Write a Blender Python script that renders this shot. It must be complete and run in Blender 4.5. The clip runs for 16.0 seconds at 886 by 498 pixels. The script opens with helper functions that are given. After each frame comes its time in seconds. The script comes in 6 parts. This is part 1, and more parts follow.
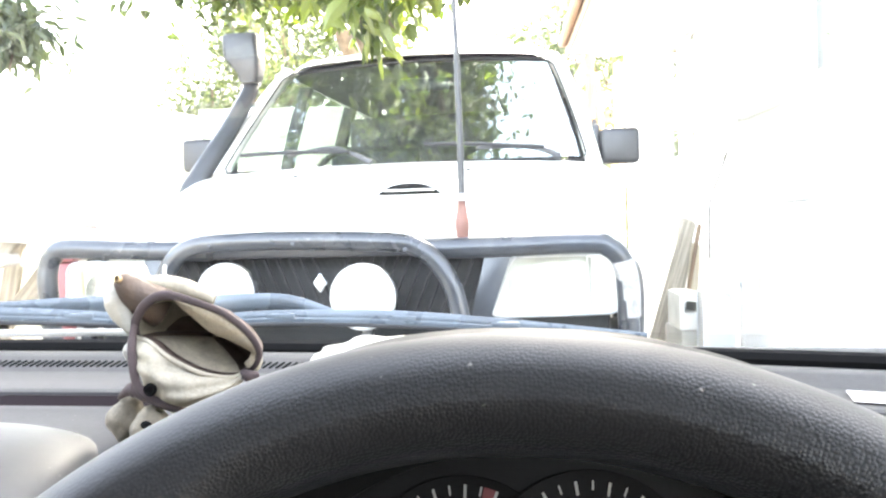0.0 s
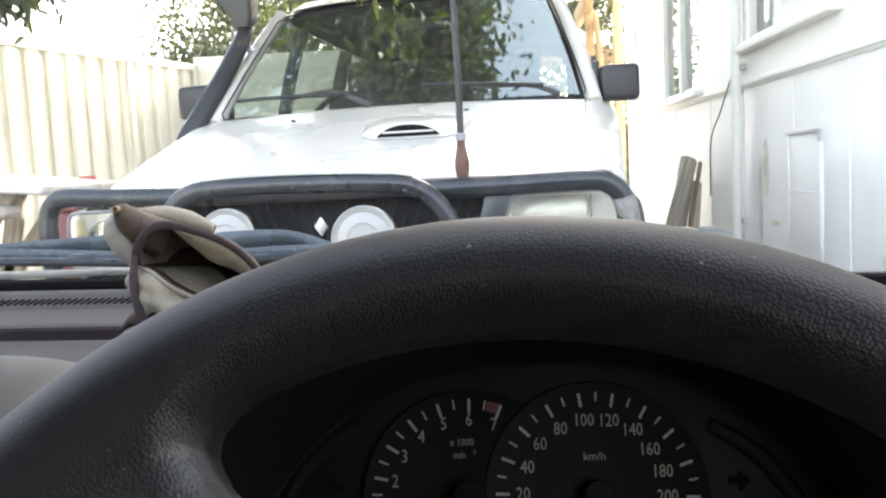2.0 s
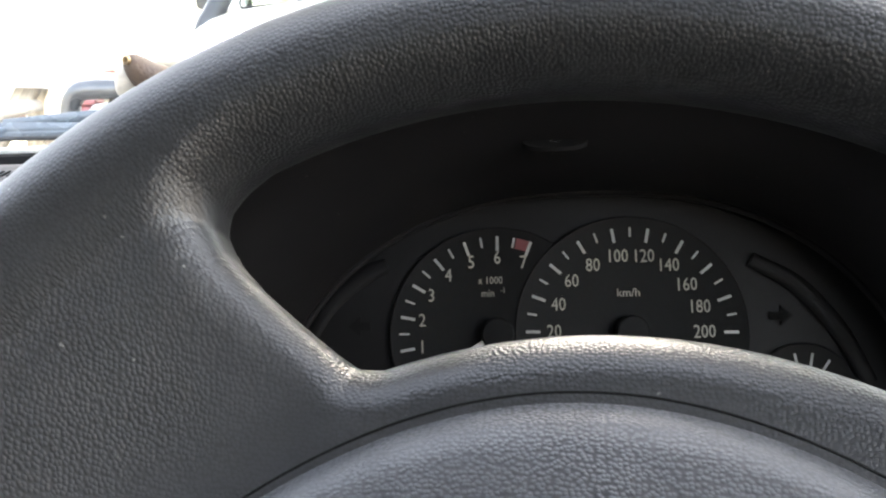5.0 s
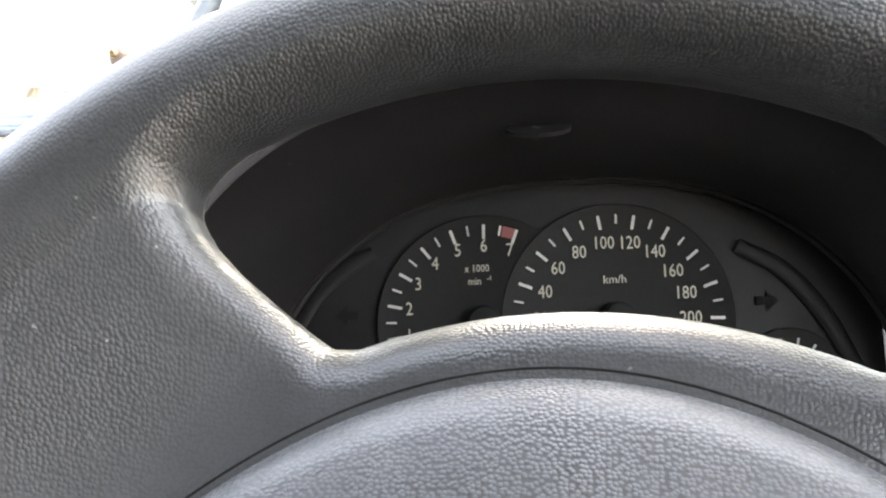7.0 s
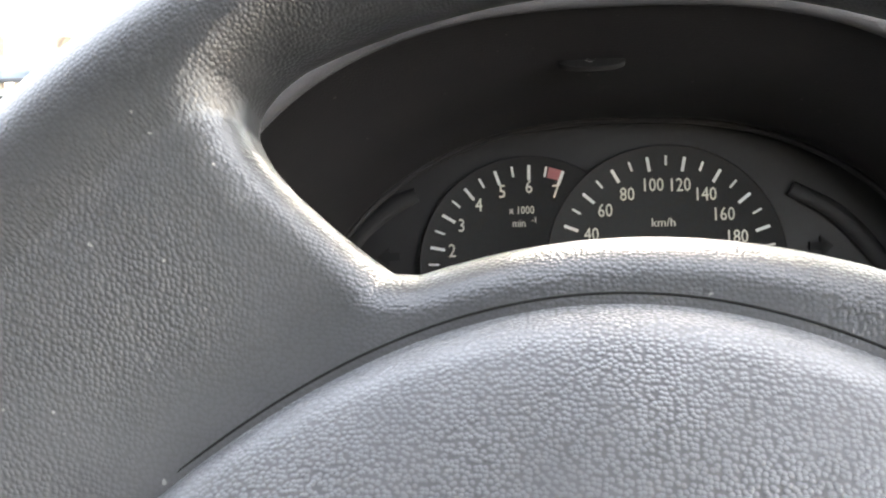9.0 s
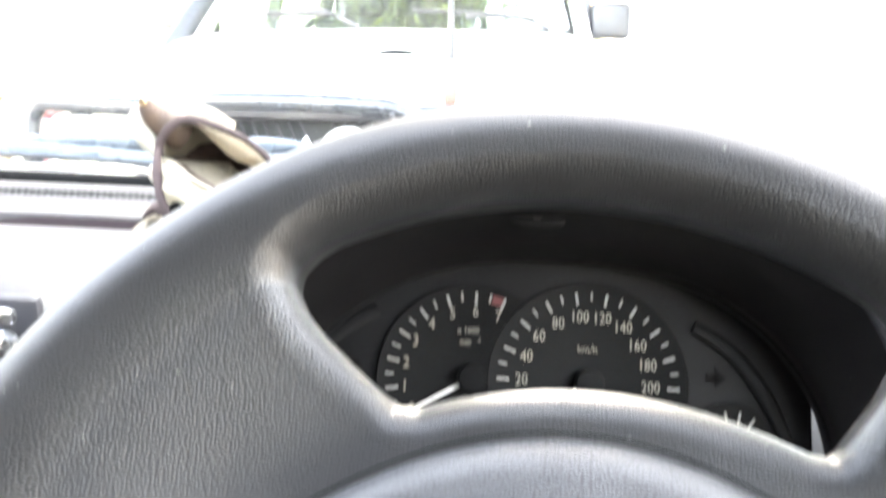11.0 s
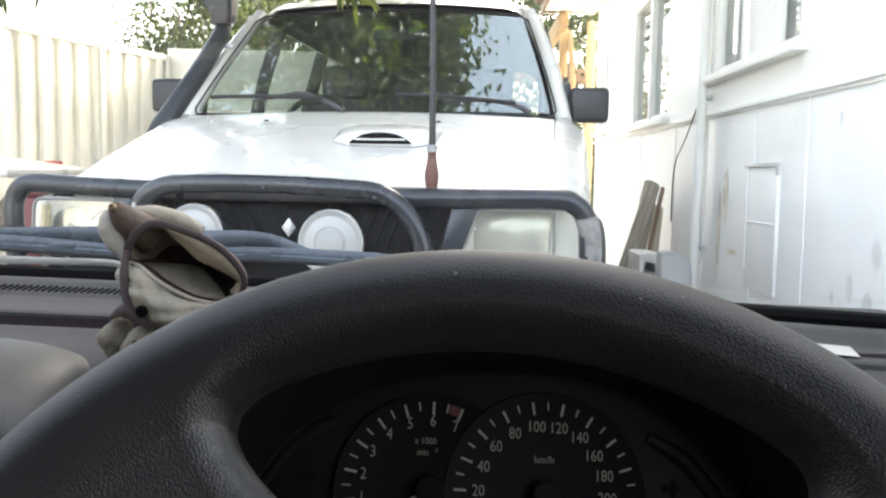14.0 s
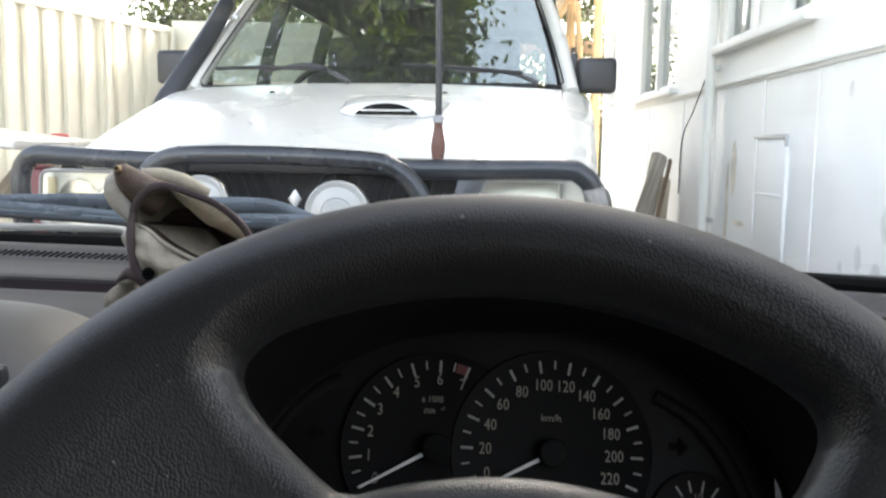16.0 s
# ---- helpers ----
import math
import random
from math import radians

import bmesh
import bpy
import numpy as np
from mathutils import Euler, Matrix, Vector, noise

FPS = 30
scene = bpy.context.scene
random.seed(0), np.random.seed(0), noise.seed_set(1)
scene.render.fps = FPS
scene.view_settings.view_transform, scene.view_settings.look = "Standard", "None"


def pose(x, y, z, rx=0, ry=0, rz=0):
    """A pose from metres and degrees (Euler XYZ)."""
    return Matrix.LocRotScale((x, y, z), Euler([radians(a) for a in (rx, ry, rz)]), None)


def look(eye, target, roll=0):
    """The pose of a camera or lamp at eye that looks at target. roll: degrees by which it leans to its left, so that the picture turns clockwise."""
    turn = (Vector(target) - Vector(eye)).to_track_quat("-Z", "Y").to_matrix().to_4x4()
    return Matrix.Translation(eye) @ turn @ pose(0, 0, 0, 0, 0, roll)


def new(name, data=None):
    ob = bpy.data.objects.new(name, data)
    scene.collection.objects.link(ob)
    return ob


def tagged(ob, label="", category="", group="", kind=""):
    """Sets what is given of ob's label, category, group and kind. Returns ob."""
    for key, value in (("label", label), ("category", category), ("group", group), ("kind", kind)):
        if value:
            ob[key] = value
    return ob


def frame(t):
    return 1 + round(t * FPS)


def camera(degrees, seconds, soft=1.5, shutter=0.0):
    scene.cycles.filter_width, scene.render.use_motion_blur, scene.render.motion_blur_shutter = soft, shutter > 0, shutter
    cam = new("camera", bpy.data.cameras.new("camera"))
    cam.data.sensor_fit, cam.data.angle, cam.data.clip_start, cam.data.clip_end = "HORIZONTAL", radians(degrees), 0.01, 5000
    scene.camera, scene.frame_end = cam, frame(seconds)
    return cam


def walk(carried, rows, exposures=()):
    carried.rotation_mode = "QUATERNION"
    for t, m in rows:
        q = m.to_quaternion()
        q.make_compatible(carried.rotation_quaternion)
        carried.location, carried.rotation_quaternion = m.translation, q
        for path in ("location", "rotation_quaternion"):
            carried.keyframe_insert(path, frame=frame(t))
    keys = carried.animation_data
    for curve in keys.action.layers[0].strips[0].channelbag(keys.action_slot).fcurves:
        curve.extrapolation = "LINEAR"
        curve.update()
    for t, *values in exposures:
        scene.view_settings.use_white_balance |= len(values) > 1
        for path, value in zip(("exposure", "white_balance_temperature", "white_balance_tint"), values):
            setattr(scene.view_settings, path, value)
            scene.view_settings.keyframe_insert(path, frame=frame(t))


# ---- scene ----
cam = camera(55.0, 16.0, 2.2, 0.8)
PATH = [
    (0, (-0.0037, 0.0296, 1.1310), (-0.0109, 2.0285, 1.0641), -1.64),
    (0.5, (-0.0004, 0.0325, 1.1305), (0.0042, 2.0319, 1.0802), -2.19),
    (1, (-0.0052, 0.0349, 1.1225), (-0.0083, 2.0315, 1.0057), -2.43),
    (1.5, (0.0012, 0.0398, 1.1127), (-0.0340, 2.0318, 0.9381), -3.57),
    (2, (-0.0034, 0.0307, 1.1146), (-0.0185, 2.0213, 0.9213), -2.96),
    (2.5, (-0.0040, 0.0268, 1.1044), (-0.0295, 2.0116, 0.8597), -3.31),
    (3, (-0.0024, 0.0393, 1.0963), (-0.0449, 2.0131, 0.7764), -3.75),
    (3.5, (-0.0063, 0.0425, 1.0943), (-0.0637, 2.0107, 0.7437), -3.66),
    (4, (-0.0115, 0.0491, 1.0874), (-0.0810, 2.0094, 0.6972), -3.68),
    (6.3, (0.0029, 0.0459, 1.0747), (-0.1005, 1.9952, 0.6396), -4.92),
    (6.5, (0.0026, 0.0472, 1.0743), (-0.0887, 1.9975, 0.6406), -5.05),
    (7, (-0.0005, 0.0469, 1.0736), (-0.0832, 1.9967, 0.6363), -4.76),
    (7.5, (0.0026, 0.0457, 1.0728), (-0.0833, 1.9925, 0.6228), -4.67),
    (8, (0.0035, 0.0520, 1.0648), (-0.1053, 1.9897, 0.5819), -5.05),
    (8.2, (-0.0017, 0.0530, 1.0645), (-0.1421, 1.9810, 0.5516), -5.18),
    (10.5, (-0.0197, 0.0524, 1.0741), (-0.1097, 1.9748, 0.5297), -2.58),
    (11, (-0.0298, -0.0110, 1.1015), (0.0167, 1.9576, 0.7514), 0.74),
    (11.5, (-0.0184, -0.0038, 1.1078), (0.0331, 1.9786, 0.8481), 0.11),
    (12, (-0.0070, -0.0085, 1.1286), (0.0846, 1.9891, 1.0944), -0.74),
    (12.5, (-0.0101, -0.0227, 1.1296), (0.0906, 1.9733, 1.0535), -0.33),
    (13, (-0.0122, -0.0207, 1.1292), (0.0698, 1.9734, 0.9984), 1.03),
    (13.5, (-0.0150, -0.0188, 1.1271), (0.0594, 1.9743, 0.9799), 1.13),
    (14, (-0.0124, -0.0179, 1.1251), (0.0624, 1.9728, 0.9480), 0.93),
    (14.5, (-0.0111, -0.0183, 1.1216), (0.0612, 1.9715, 0.9327), 0.88),
    (15, (-0.0121, -0.0182, 1.1205), (0.0568, 1.9702, 0.9165), 0.86),
    (15.5, (-0.0139, -0.0179, 1.1204), (0.0412, 1.9705, 0.9124), 1.32),
    (16, (-0.0122, -0.0162, 1.1153), (0.0478, 1.9687, 0.8776), 0.79),
]
# brightness of the clip's automatic exposure
EXPOSURES = [(t, e + 3.2, k, 11) for t, e, k in (
    (0, 2.2, 6900), (0.5, 1.5, 6900), (1, 0.95, 6900), (1.5, 0.6, 6900), (2, 0.55, 6900), (3, 0.7, 6900), (3.5, 0.95, 6900), (4, 1.3, 6900),
    (6.3, 2.8, 7400), (7, 3.05, 7400), (8.2, 3.35, 7400), (10.3, 3.2, 7400), (10.5, 3.3, 7300), (11, 3.3, 7200), (11.5, 3.0, 7100),
    (12, 2.2, 6900), (12.5, 1.25, 6900), (13, 0.7, 6900), (13.5, 0.55, 6900), (14, 0.45, 6900), (16, 0.4, 6900))]
walk(cam, [(t, look(eye, target, roll)) for t, eye, target, roll in PATH], EXPOSURES)

# ---------------------------------------------------------------- light
SUN = Vector((0.50, 0.70, 0.47)).normalized()
world = bpy.data.worlds.new("world")
scene.world = world
world.use_nodes = True
wn = world.node_tree
sky = wn.nodes.new("ShaderNodeTexSky")
sky.sky_type, sky.sun_disc = "NISHITA", False
sky.sun_elevation, sky.sun_rotation = math.asin(SUN.z), math.atan2(SUN.x, SUN.y)
sky.air_density, sky.dust_density, sky.ozone_density = 0.9, 4.0, 0.6
# a hazy, whitish sky
haze = wn.nodes.new("ShaderNodeHueSaturation")
haze.inputs["Saturation"].default_value = 0.6
wn.links.new(sky.outputs[0], haze.inputs["Color"])
wn.links.new(haze.outputs[0], wn.nodes["Background"].inputs[0])
wn.nodes["Background"].inputs[1].default_value = 0.15
lamp = bpy.data.lights.new("sun", "SUN")
lamp.energy, lamp.angle, lamp.color = 2.0, radians(1.0), (1.0, 0.96, 0.90)
sun = new("sun", lamp)
sun.matrix_world = look(SUN * 40, (0, 0, 0))

# ---------------------------------------------------------------- materials
def mat(name, colour, rough=0.5, metal=0.0, spread=0.12, scale=6.0, bump=0.0, bump_scale=120.0, coat=0.0, dirt=None, dirt_amount=0.3, spec=0.5):
    """A painted, moulded or natural surface: colour varied at two scales, fine relief, uneven gloss."""
    m = bpy.data.materials.new(name)
    m.use_nodes = True
    n, l = m.node_tree.nodes, m.node_tree.links
    b = n["Principled BSDF"]
    co = n.new("ShaderNodeTexCoord")
    big, fine = n.new("ShaderNodeTexNoise"), n.new("ShaderNodeTexNoise")
    big.inputs["Scale"].default_value, fine.inputs["Scale"].default_value = scale, scale * 14
    big.inputs["Detail"].default_value = 5
    fine.inputs["Detail"].default_value = 4
    for t in (big, fine):
        l.new(co.outputs["Object"], t.inputs["Vector"])
    add = n.new("ShaderNodeMath")
    add.operation = "MULTIPLY_ADD"
    l.new(fine.outputs["Fac"], add.inputs[0])
    add.inputs[1].default_value = 0.45
    l.new(big.outputs["Fac"], add.inputs[2])
    ramp = n.new("ShaderNodeValToRGB")
    ramp.color_ramp.elements[0].position, ramp.color_ramp.elements[1].position = 0.45, 1.0
    ramp.color_ramp.elements[0].color = (*[c * (1 - spread) for c in colour], 1)
    ramp.color_ramp.elements[1].color = (*[min(1, c * (1 + spread)) for c in colour], 1)
    l.new(add.outputs[0], ramp.inputs[0])
    out = ramp.outputs[0]
    if dirt:
        d = n.new("ShaderNodeTexNoise")
        d.inputs["Scale"].default_value, d.inputs["Detail"].default_value, d.inputs["Roughness"].default_value = scale * 0.6, 9, 0.68
        l.new(co.outputs["Object"], d.inputs["Vector"])
        dr = n.new("ShaderNodeMapRange")
        dr.inputs[1].default_value, dr.inputs[2].default_value, dr.inputs[4].default_value = 0.5, 0.75, dirt_amount
        l.new(d.outputs["Fac"], dr.inputs[0])
        mx = n.new("ShaderNodeMix")
        mx.data_type = "RGBA"
        l.new(dr.outputs[0], mx.inputs[0])
        l.new(out, mx.inputs[6])
        mx.inputs[7].default_value = (*dirt, 1)
        out = mx.outputs[2]
    l.new(out, b.inputs["Base Color"])
    rr = n.new("ShaderNodeMapRange")
    rr.inputs[3].default_value, rr.inputs[4].default_value = max(0.02, rough - 0.08), min(1, rough + 0.08)
    l.new(big.outputs["Fac"], rr.inputs[0])
    l.new(rr.outputs[0], b.inputs["Roughness"])
    b.inputs["Metallic"].default_value = metal
    b.inputs["Specular IOR Level"].default_value = spec
    if coat:
        b.inputs["Coat Weight"].default_value, b.inputs["Coat Roughness"].default_value = coat, 0.08
    if bump:
        bn = n.new("ShaderNodeTexNoise")
        bn.inputs["Scale"].default_value, bn.inputs["Detail"].default_value = bump_scale, 5
        l.new(co.outputs["Object"], bn.inputs["Vector"])
        bp = n.new("ShaderNodeBump")
        bp.inputs["Strength"].default_value, bp.inputs["Distance"].default_value = bump, 0.4 / bump_scale
        l.new(bn.outputs["Fac"], bp.inputs["Height"])
        l.new(bp.outputs[0], b.inputs["Normal"])
    return m


def grained(name, colour, rough, cell, strength, depth, dust=0.0, spec=0.5, flat=False, polished=False, scatter=0.55):
    """Moulded plastic with a leather grain: close rounded pebbles with valleys coloured for shade and grime, worn
    shallower in patches.
    """
    m = mat(name, colour, rough, spread=0.22, scale=9, spec=spec)
    n, l = m.node_tree.nodes, m.node_tree.links
    b = n["Principled BSDF"]
    co = n.new("ShaderNodeTexCoord")
    warp = n.new("ShaderNodeTexNoise")
    warp.inputs["Scale"].default_value, warp.inputs["Detail"].default_value = 0.07 / cell, 0
    l.new(co.outputs["Object"], warp.inputs["Vector"])
    mixv = n.new("ShaderNodeVectorMath")
    mixv.operation = "MULTIPLY_ADD"
    l.new(warp.outputs["Color"], mixv.inputs[0])
    mixv.inputs[1].default_value = (cell * 0.7,) * 3
    l.new(co.outputs["UV" if flat else "Object"], mixv.inputs[2])
    v = n.new("ShaderNodeTexVoronoi")
    v.voronoi_dimensions = "2D" if flat else "3D"
    v.feature = "F1"
    v.inputs["Scale"].default_value = 1 / cell
    v.inputs["Randomness"].default_value = scatter
    l.new(mixv.outputs[0], v.inputs["Vector"])
    pw = n.new("ShaderNodeMapRange")
    pw.interpolation_type = "SMOOTHSTEP"
    pw.inputs[1].default_value, pw.inputs[2].default_value = (0.10, 0.66) if flat else (0.04, 0.60)
    pw.inputs[3].default_value, pw.inputs[4].default_value = 1.0, 0.0
    l.new(v.outputs["Distance"], pw.inputs[0])
    # the grain is worn shallower in patches
    worn = n.new("ShaderNodeTexNoise")
    worn.inputs["Scale"].default_value, worn.inputs["Detail"].default_value = 22, 4
    l.new(co.outputs["Object"], worn.inputs["Vector"])
    wr = n.new("ShaderNodeMapRange")
    wr.inputs[1].default_value, wr.inputs[2].default_value = 0.36, 0.60
    wr.inputs[3].default_value, wr.inputs[4].default_value = strength * 0.5, strength
    l.new(worn.outputs["Fac"], wr.inputs[0])
    bp = n.new("ShaderNodeBump")
    bp.inputs["Distance"].default_value = depth
    amount = wr.outputs[0]
    if flat:
        # the rolled edges are worn smooth
        sn, st, sm = n.new("ShaderNodeSeparateXYZ"), n.new("ShaderNodeMapRange"), n.new("ShaderNodeMath")
        st.interpolation_type, sm.operation = "SMOOTHSTEP", "MULTIPLY"
        l.new(co.outputs["Normal"], sn.inputs[0])
        l.new(sn.outputs[2], st.inputs[0])
        st.inputs[1].default_value, st.inputs[2].default_value, st.inputs[3].default_value = (0.05, 0.60, 0.25) if not polished else (-0.6, 0.1, 0.1)
        l.new(st.outputs[0], sm.inputs[0])
        l.new(amount, sm.inputs[1])
        amount = sm.outputs[0]
    if polished:
        # handling has rubbed the grain off the outer half of the rim and most of one side
        se = n.new("ShaderNodeSeparateXYZ")
        l.new(co.outputs["UV"], se.inputs[0])
        for axis, a0, a1, low in ((1, 0.008, 0.034, 0.10), (0, 0.42, 0.20, 0.75)):
            mr, mu = n.new("ShaderNodeMapRange"), n.new("ShaderNodeMath")
            mr.interpolation_type, mu.operation = "SMOOTHSTEP", "MULTIPLY"
            mr.inputs[1].default_value, mr.inputs[2].default_value = min(a0, a1), max(a0, a1)
            mr.inputs[3].default_value, mr.inputs[4].default_value = (low, 1) if a0 < a1 else (1, low)
            l.new(se.outputs[axis], mr.inputs[0])
            l.new(mr.outputs[0], mu.inputs[0])
            l.new(amount, mu.inputs[1])
            amount = mu.outputs[0]
            if axis == 1:
                # dusty and dull where it is rubbed flat
                dull, old = n.new("ShaderNodeMath"), b.inputs["Roughness"]
                dull.operation = "MULTIPLY_ADD"
                l.new(mr.outputs[0], dull.inputs[0])
                dull.inputs[1].default_value = -0.30
                lift = n.new("ShaderNodeMath")
                l.new(old.links[0].from_socket, lift.inputs[0])
                lift.inputs[1].default_value = 0.30
                l.new(lift.outputs[0], dull.inputs[2])
                l.new(dull.outputs[0], old)
    l.new(amount, bp.inputs["Strength"])
    l.new(pw.outputs[0], bp.inputs["Height"])
    l.new(bp.outputs[0], b.inputs["Normal"])
    if flat:
        # shade and grime darken the valley colour where the grain is not rubbed off
        gm, gr, ga = n.new("ShaderNodeMapRange"), n.new("ShaderNodeMix"), n.new("ShaderNodeMath")
        gr.data_type, ga.operation = "RGBA", "MULTIPLY"
        gm.inputs[1].default_value, gm.inputs[2].default_value, gm.inputs[3].default_value, gm.inputs[4].default_value = 0.34, 0.62, 0.0, 0.75
        l.new(v.outputs["Distance"], gm.inputs[0])
        l.new(gm.outputs[0], ga.inputs[0])
        l.new(amount, ga.inputs[1])
        l.new(ga.outputs[0], gr.inputs[0])
        l.new(b.inputs["Base Color"].links[0].from_socket, gr.inputs[6])
        gr.inputs[7].default_value = (0.006, 0.006, 0.006, 1)
        l.new(gr.outputs[2], b.inputs["Base Color"])
    if dust:
        sp = n.new("ShaderNodeTexNoise")
        sp.inputs["Scale"].default_value, sp.inputs["Detail"].default_value = 330, 1
        l.new(co.outputs["Object"], sp.inputs["Vector"])
        sr = n.new("ShaderNodeMapRange")
        sr.inputs[1].default_value, sr.inputs[2].default_value, sr.inputs[4].default_value = 0.77, 0.81, dust
        l.new(sp.outputs["Fac"], sr.inputs[0])
        mx = n.new("ShaderNodeMix")
        mx.data_type = "RGBA"
        l.new(sr.outputs[0], mx.inputs[0])
        l.new(b.inputs["Base Color"].links[0].from_socket, mx.inputs[6])
        mx.inputs[7].default_value = (0.4, 0.38, 0.35, 1)
        l.new(mx.outputs[2], b.inputs["Base Color"])
    return m


def pane(name, tint, gloss_rough=0.02, ior=1.5, film=0.0, gloss=(1, 1, 1)):
    """Thin glass: clear, with a Fresnel reflection, and a thin pale film for dust and haze."""
    m = bpy.data.materials.new(name)
    m.use_nodes = True
    n, l = m.node_tree.nodes, m.node_tree.links
    n.remove(n["Principled BSDF"])
    tr, gl, mx, fr = n.new("ShaderNodeBsdfTransparent"), n.new("ShaderNodeBsdfGlossy"), n.new("ShaderNodeMixShader"), n.new("ShaderNodeLayerWeight")
    tr.inputs[0].default_value = (*tint, 1)
    gl.inputs[0].default_value = (*gloss, 1)
    gl.inputs["Roughness"].default_value = gloss_rough
    fr.inputs["Blend"].default_value = 0.5
    p5, sc = n.new("ShaderNodeMath"), n.new("ShaderNodeMath")
    p5.operation, sc.operation = "POWER", "MULTIPLY_ADD"
    l.new(fr.outputs["Facing"], p5.inputs[0])
    p5.inputs[1].default_value = 5.0
    l.new(p5.outputs[0], sc.inputs[0])
    f0 = 2 * ((ior - 1) / (ior + 1)) ** 2
    sc.inputs[1].default_value, sc.inputs[2].default_value = 1 - f0, f0
    l.new(sc.outputs[0], mx.inputs[0])
    l.new(tr.outputs[0], mx.inputs[1])
    l.new(gl.outputs[0], mx.inputs[2])
    out = mx.outputs[0]
    if film:
        co, no, mr = n.new("ShaderNodeTexCoord"), n.new("ShaderNodeTexNoise"), n.new("ShaderNodeMapRange")
        no.inputs["Scale"].default_value, no.inputs["Detail"].default_value = 7, 8
        l.new(co.outputs["Object"], no.inputs["Vector"])
        mr.inputs[1].default_value, mr.inputs[2].default_value, mr.inputs[3].default_value, mr.inputs[4].default_value = 0.35, 0.75, film * 0.4, film
        l.new(no.outputs["Fac"], mr.inputs[0])
        df, m2 = n.new("ShaderNodeBsdfDiffuse"), n.new("ShaderNodeMixShader")
        df.inputs[0].default_value = (0.8, 0.78, 0.74, 1)
        l.new(mr.outputs[0], m2.inputs[0])
        l.new(out, m2.inputs[1])
        l.new(df.outputs[0], m2.inputs[2])
        out = m2.outputs[0]
    l.new(out, n["Material Output"].inputs[0])
    return m


def timber(name, a, b_):
    m = mat(name, a, 0.75, spread=0.25, scale=5, bump=0.5, bump_scale=90)
    n, l = m.node_tree.nodes, m.node_tree.links
    co, mp, w = n.new("ShaderNodeTexCoord"), n.new("ShaderNodeMapping"), n.new("ShaderNodeTexNoise")
    mp.inputs["Scale"].default_value = (40, 40, 2.0)
    l.new(co.outputs["Object"], mp.inputs[0])
    l.new(mp.outputs[0], w.inputs["Vector"])
    w.inputs["Scale"].default_value, w.inputs["Detail"].default_value = 1.5, 6
    r = n.new("ShaderNodeValToRGB")
    r.color_ramp.elements[0].color, r.color_ramp.elements[1].color = (*a, 1), (*b_, 1)
    r.color_ramp.elements[0].position, r.color_ramp.elements[1].position = 0.35, 0.65
    l.new(w.outputs["Fac"], r.inputs[0])
    l.new(r.outputs[0], n["Principled BSDF"].inputs["Base Color"])
    return m


def leafy(name, a, b_, through_light=0.5):
    m = bpy.data.materials.new(name)
    m.use_nodes = True
    n, l = m.node_tree.nodes, m.node_tree.links
    p = n["Principled BSDF"]
    g, r = n.new("ShaderNodeNewGeometry"), n.new("ShaderNodeValToRGB")
    r.color_ramp.elements[0].color, r.color_ramp.elements[1].color = (*a, 1), (*b_, 1)
    l.new(g.outputs["Random Per Island"], r.inputs[0])
    l.new(r.outputs[0], p.inputs["Base Color"])
    p.inputs["Roughness"].default_value = 0.4
    t, mx = n.new("ShaderNodeBsdfTranslucent"), n.new("ShaderNodeMixShader")
    mul = n.new("ShaderNodeMix")
    mul.data_type, mul.blend_type = "RGBA", "MULTIPLY"
    mul.inputs[0].default_value = 1.0
    l.new(r.outputs[0], mul.inputs[6])
    mul.inputs[7].default_value = (1.7, 1.9, 0.6, 1)
    l.new(mul.outputs[2], t.inputs[0])
    mx.inputs[0].default_value = through_light
    l.new(p.outputs[0], mx.inputs[1])
    l.new(t.outputs[0], mx.inputs[2])
    l.new(mx.outputs[0], n["Material Output"].inputs[0])
    return m


M_RIM = grained("rim_plastic", (0.0118, 0.0119, 0.0123), 0.37, 0.00108, 1.0, 0.00013, dust=0.22, spec=0.36, flat=True, polished=True, scatter=0.75)
M_SPOKE = grained("spoke_plastic", (0.0135, 0.0138, 0.0147), 0.37, 0.00108, 0.95, 0.00011, dust=0.18, spec=0.42, flat=True, scatter=0.75)
M_PAD = grained("pad_plastic", (0.035, 0.0362, 0.0386), 0.40, 0.00116, 1.0, 0.000115, flat=True, scatter=0.8)
M_DASH = grained("dash_plastic", (0.036, 0.0352, 0.0352), 0.78, 0.0012, 0.35, 0.0003, dust=0.25, spec=0.25)
M_POD = grained("pod_plastic", (0.025, 0.0252, 0.0246), 0.55, 0.0012, 0.25, 0.0002, dust=0.2, spec=0.4)
M_DASH_DARK = grained("dash_dark_plastic", (0.03, 0.03, 0.033), 0.6, 0.0012, 0.35, 0.0003, dust=0.25, spec=0.3)
# near black, with the shade under the hood in the colour
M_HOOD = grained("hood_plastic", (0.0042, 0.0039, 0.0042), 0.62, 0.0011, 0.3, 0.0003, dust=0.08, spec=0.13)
M_GROOVE = mat("groove", (0.004, 0.004, 0.004), 0.9, spec=0.1)
M_MAROON = mat("maroon_trim", (0.010, 0.004, 0.005), 0.6, spec=0.2)
# face and plate colours carry the shade of their recess
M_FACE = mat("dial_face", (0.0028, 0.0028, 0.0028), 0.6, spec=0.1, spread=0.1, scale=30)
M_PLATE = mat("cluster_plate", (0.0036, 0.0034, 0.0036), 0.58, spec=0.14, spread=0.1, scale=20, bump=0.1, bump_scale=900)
M_MARK = mat("white_print", (0.205, 0.202, 0.19), 0.6, spread=0.05)
M_NUM = mat("cream_print", (0.185, 0.172, 0.142), 0.6, spread=0.05)
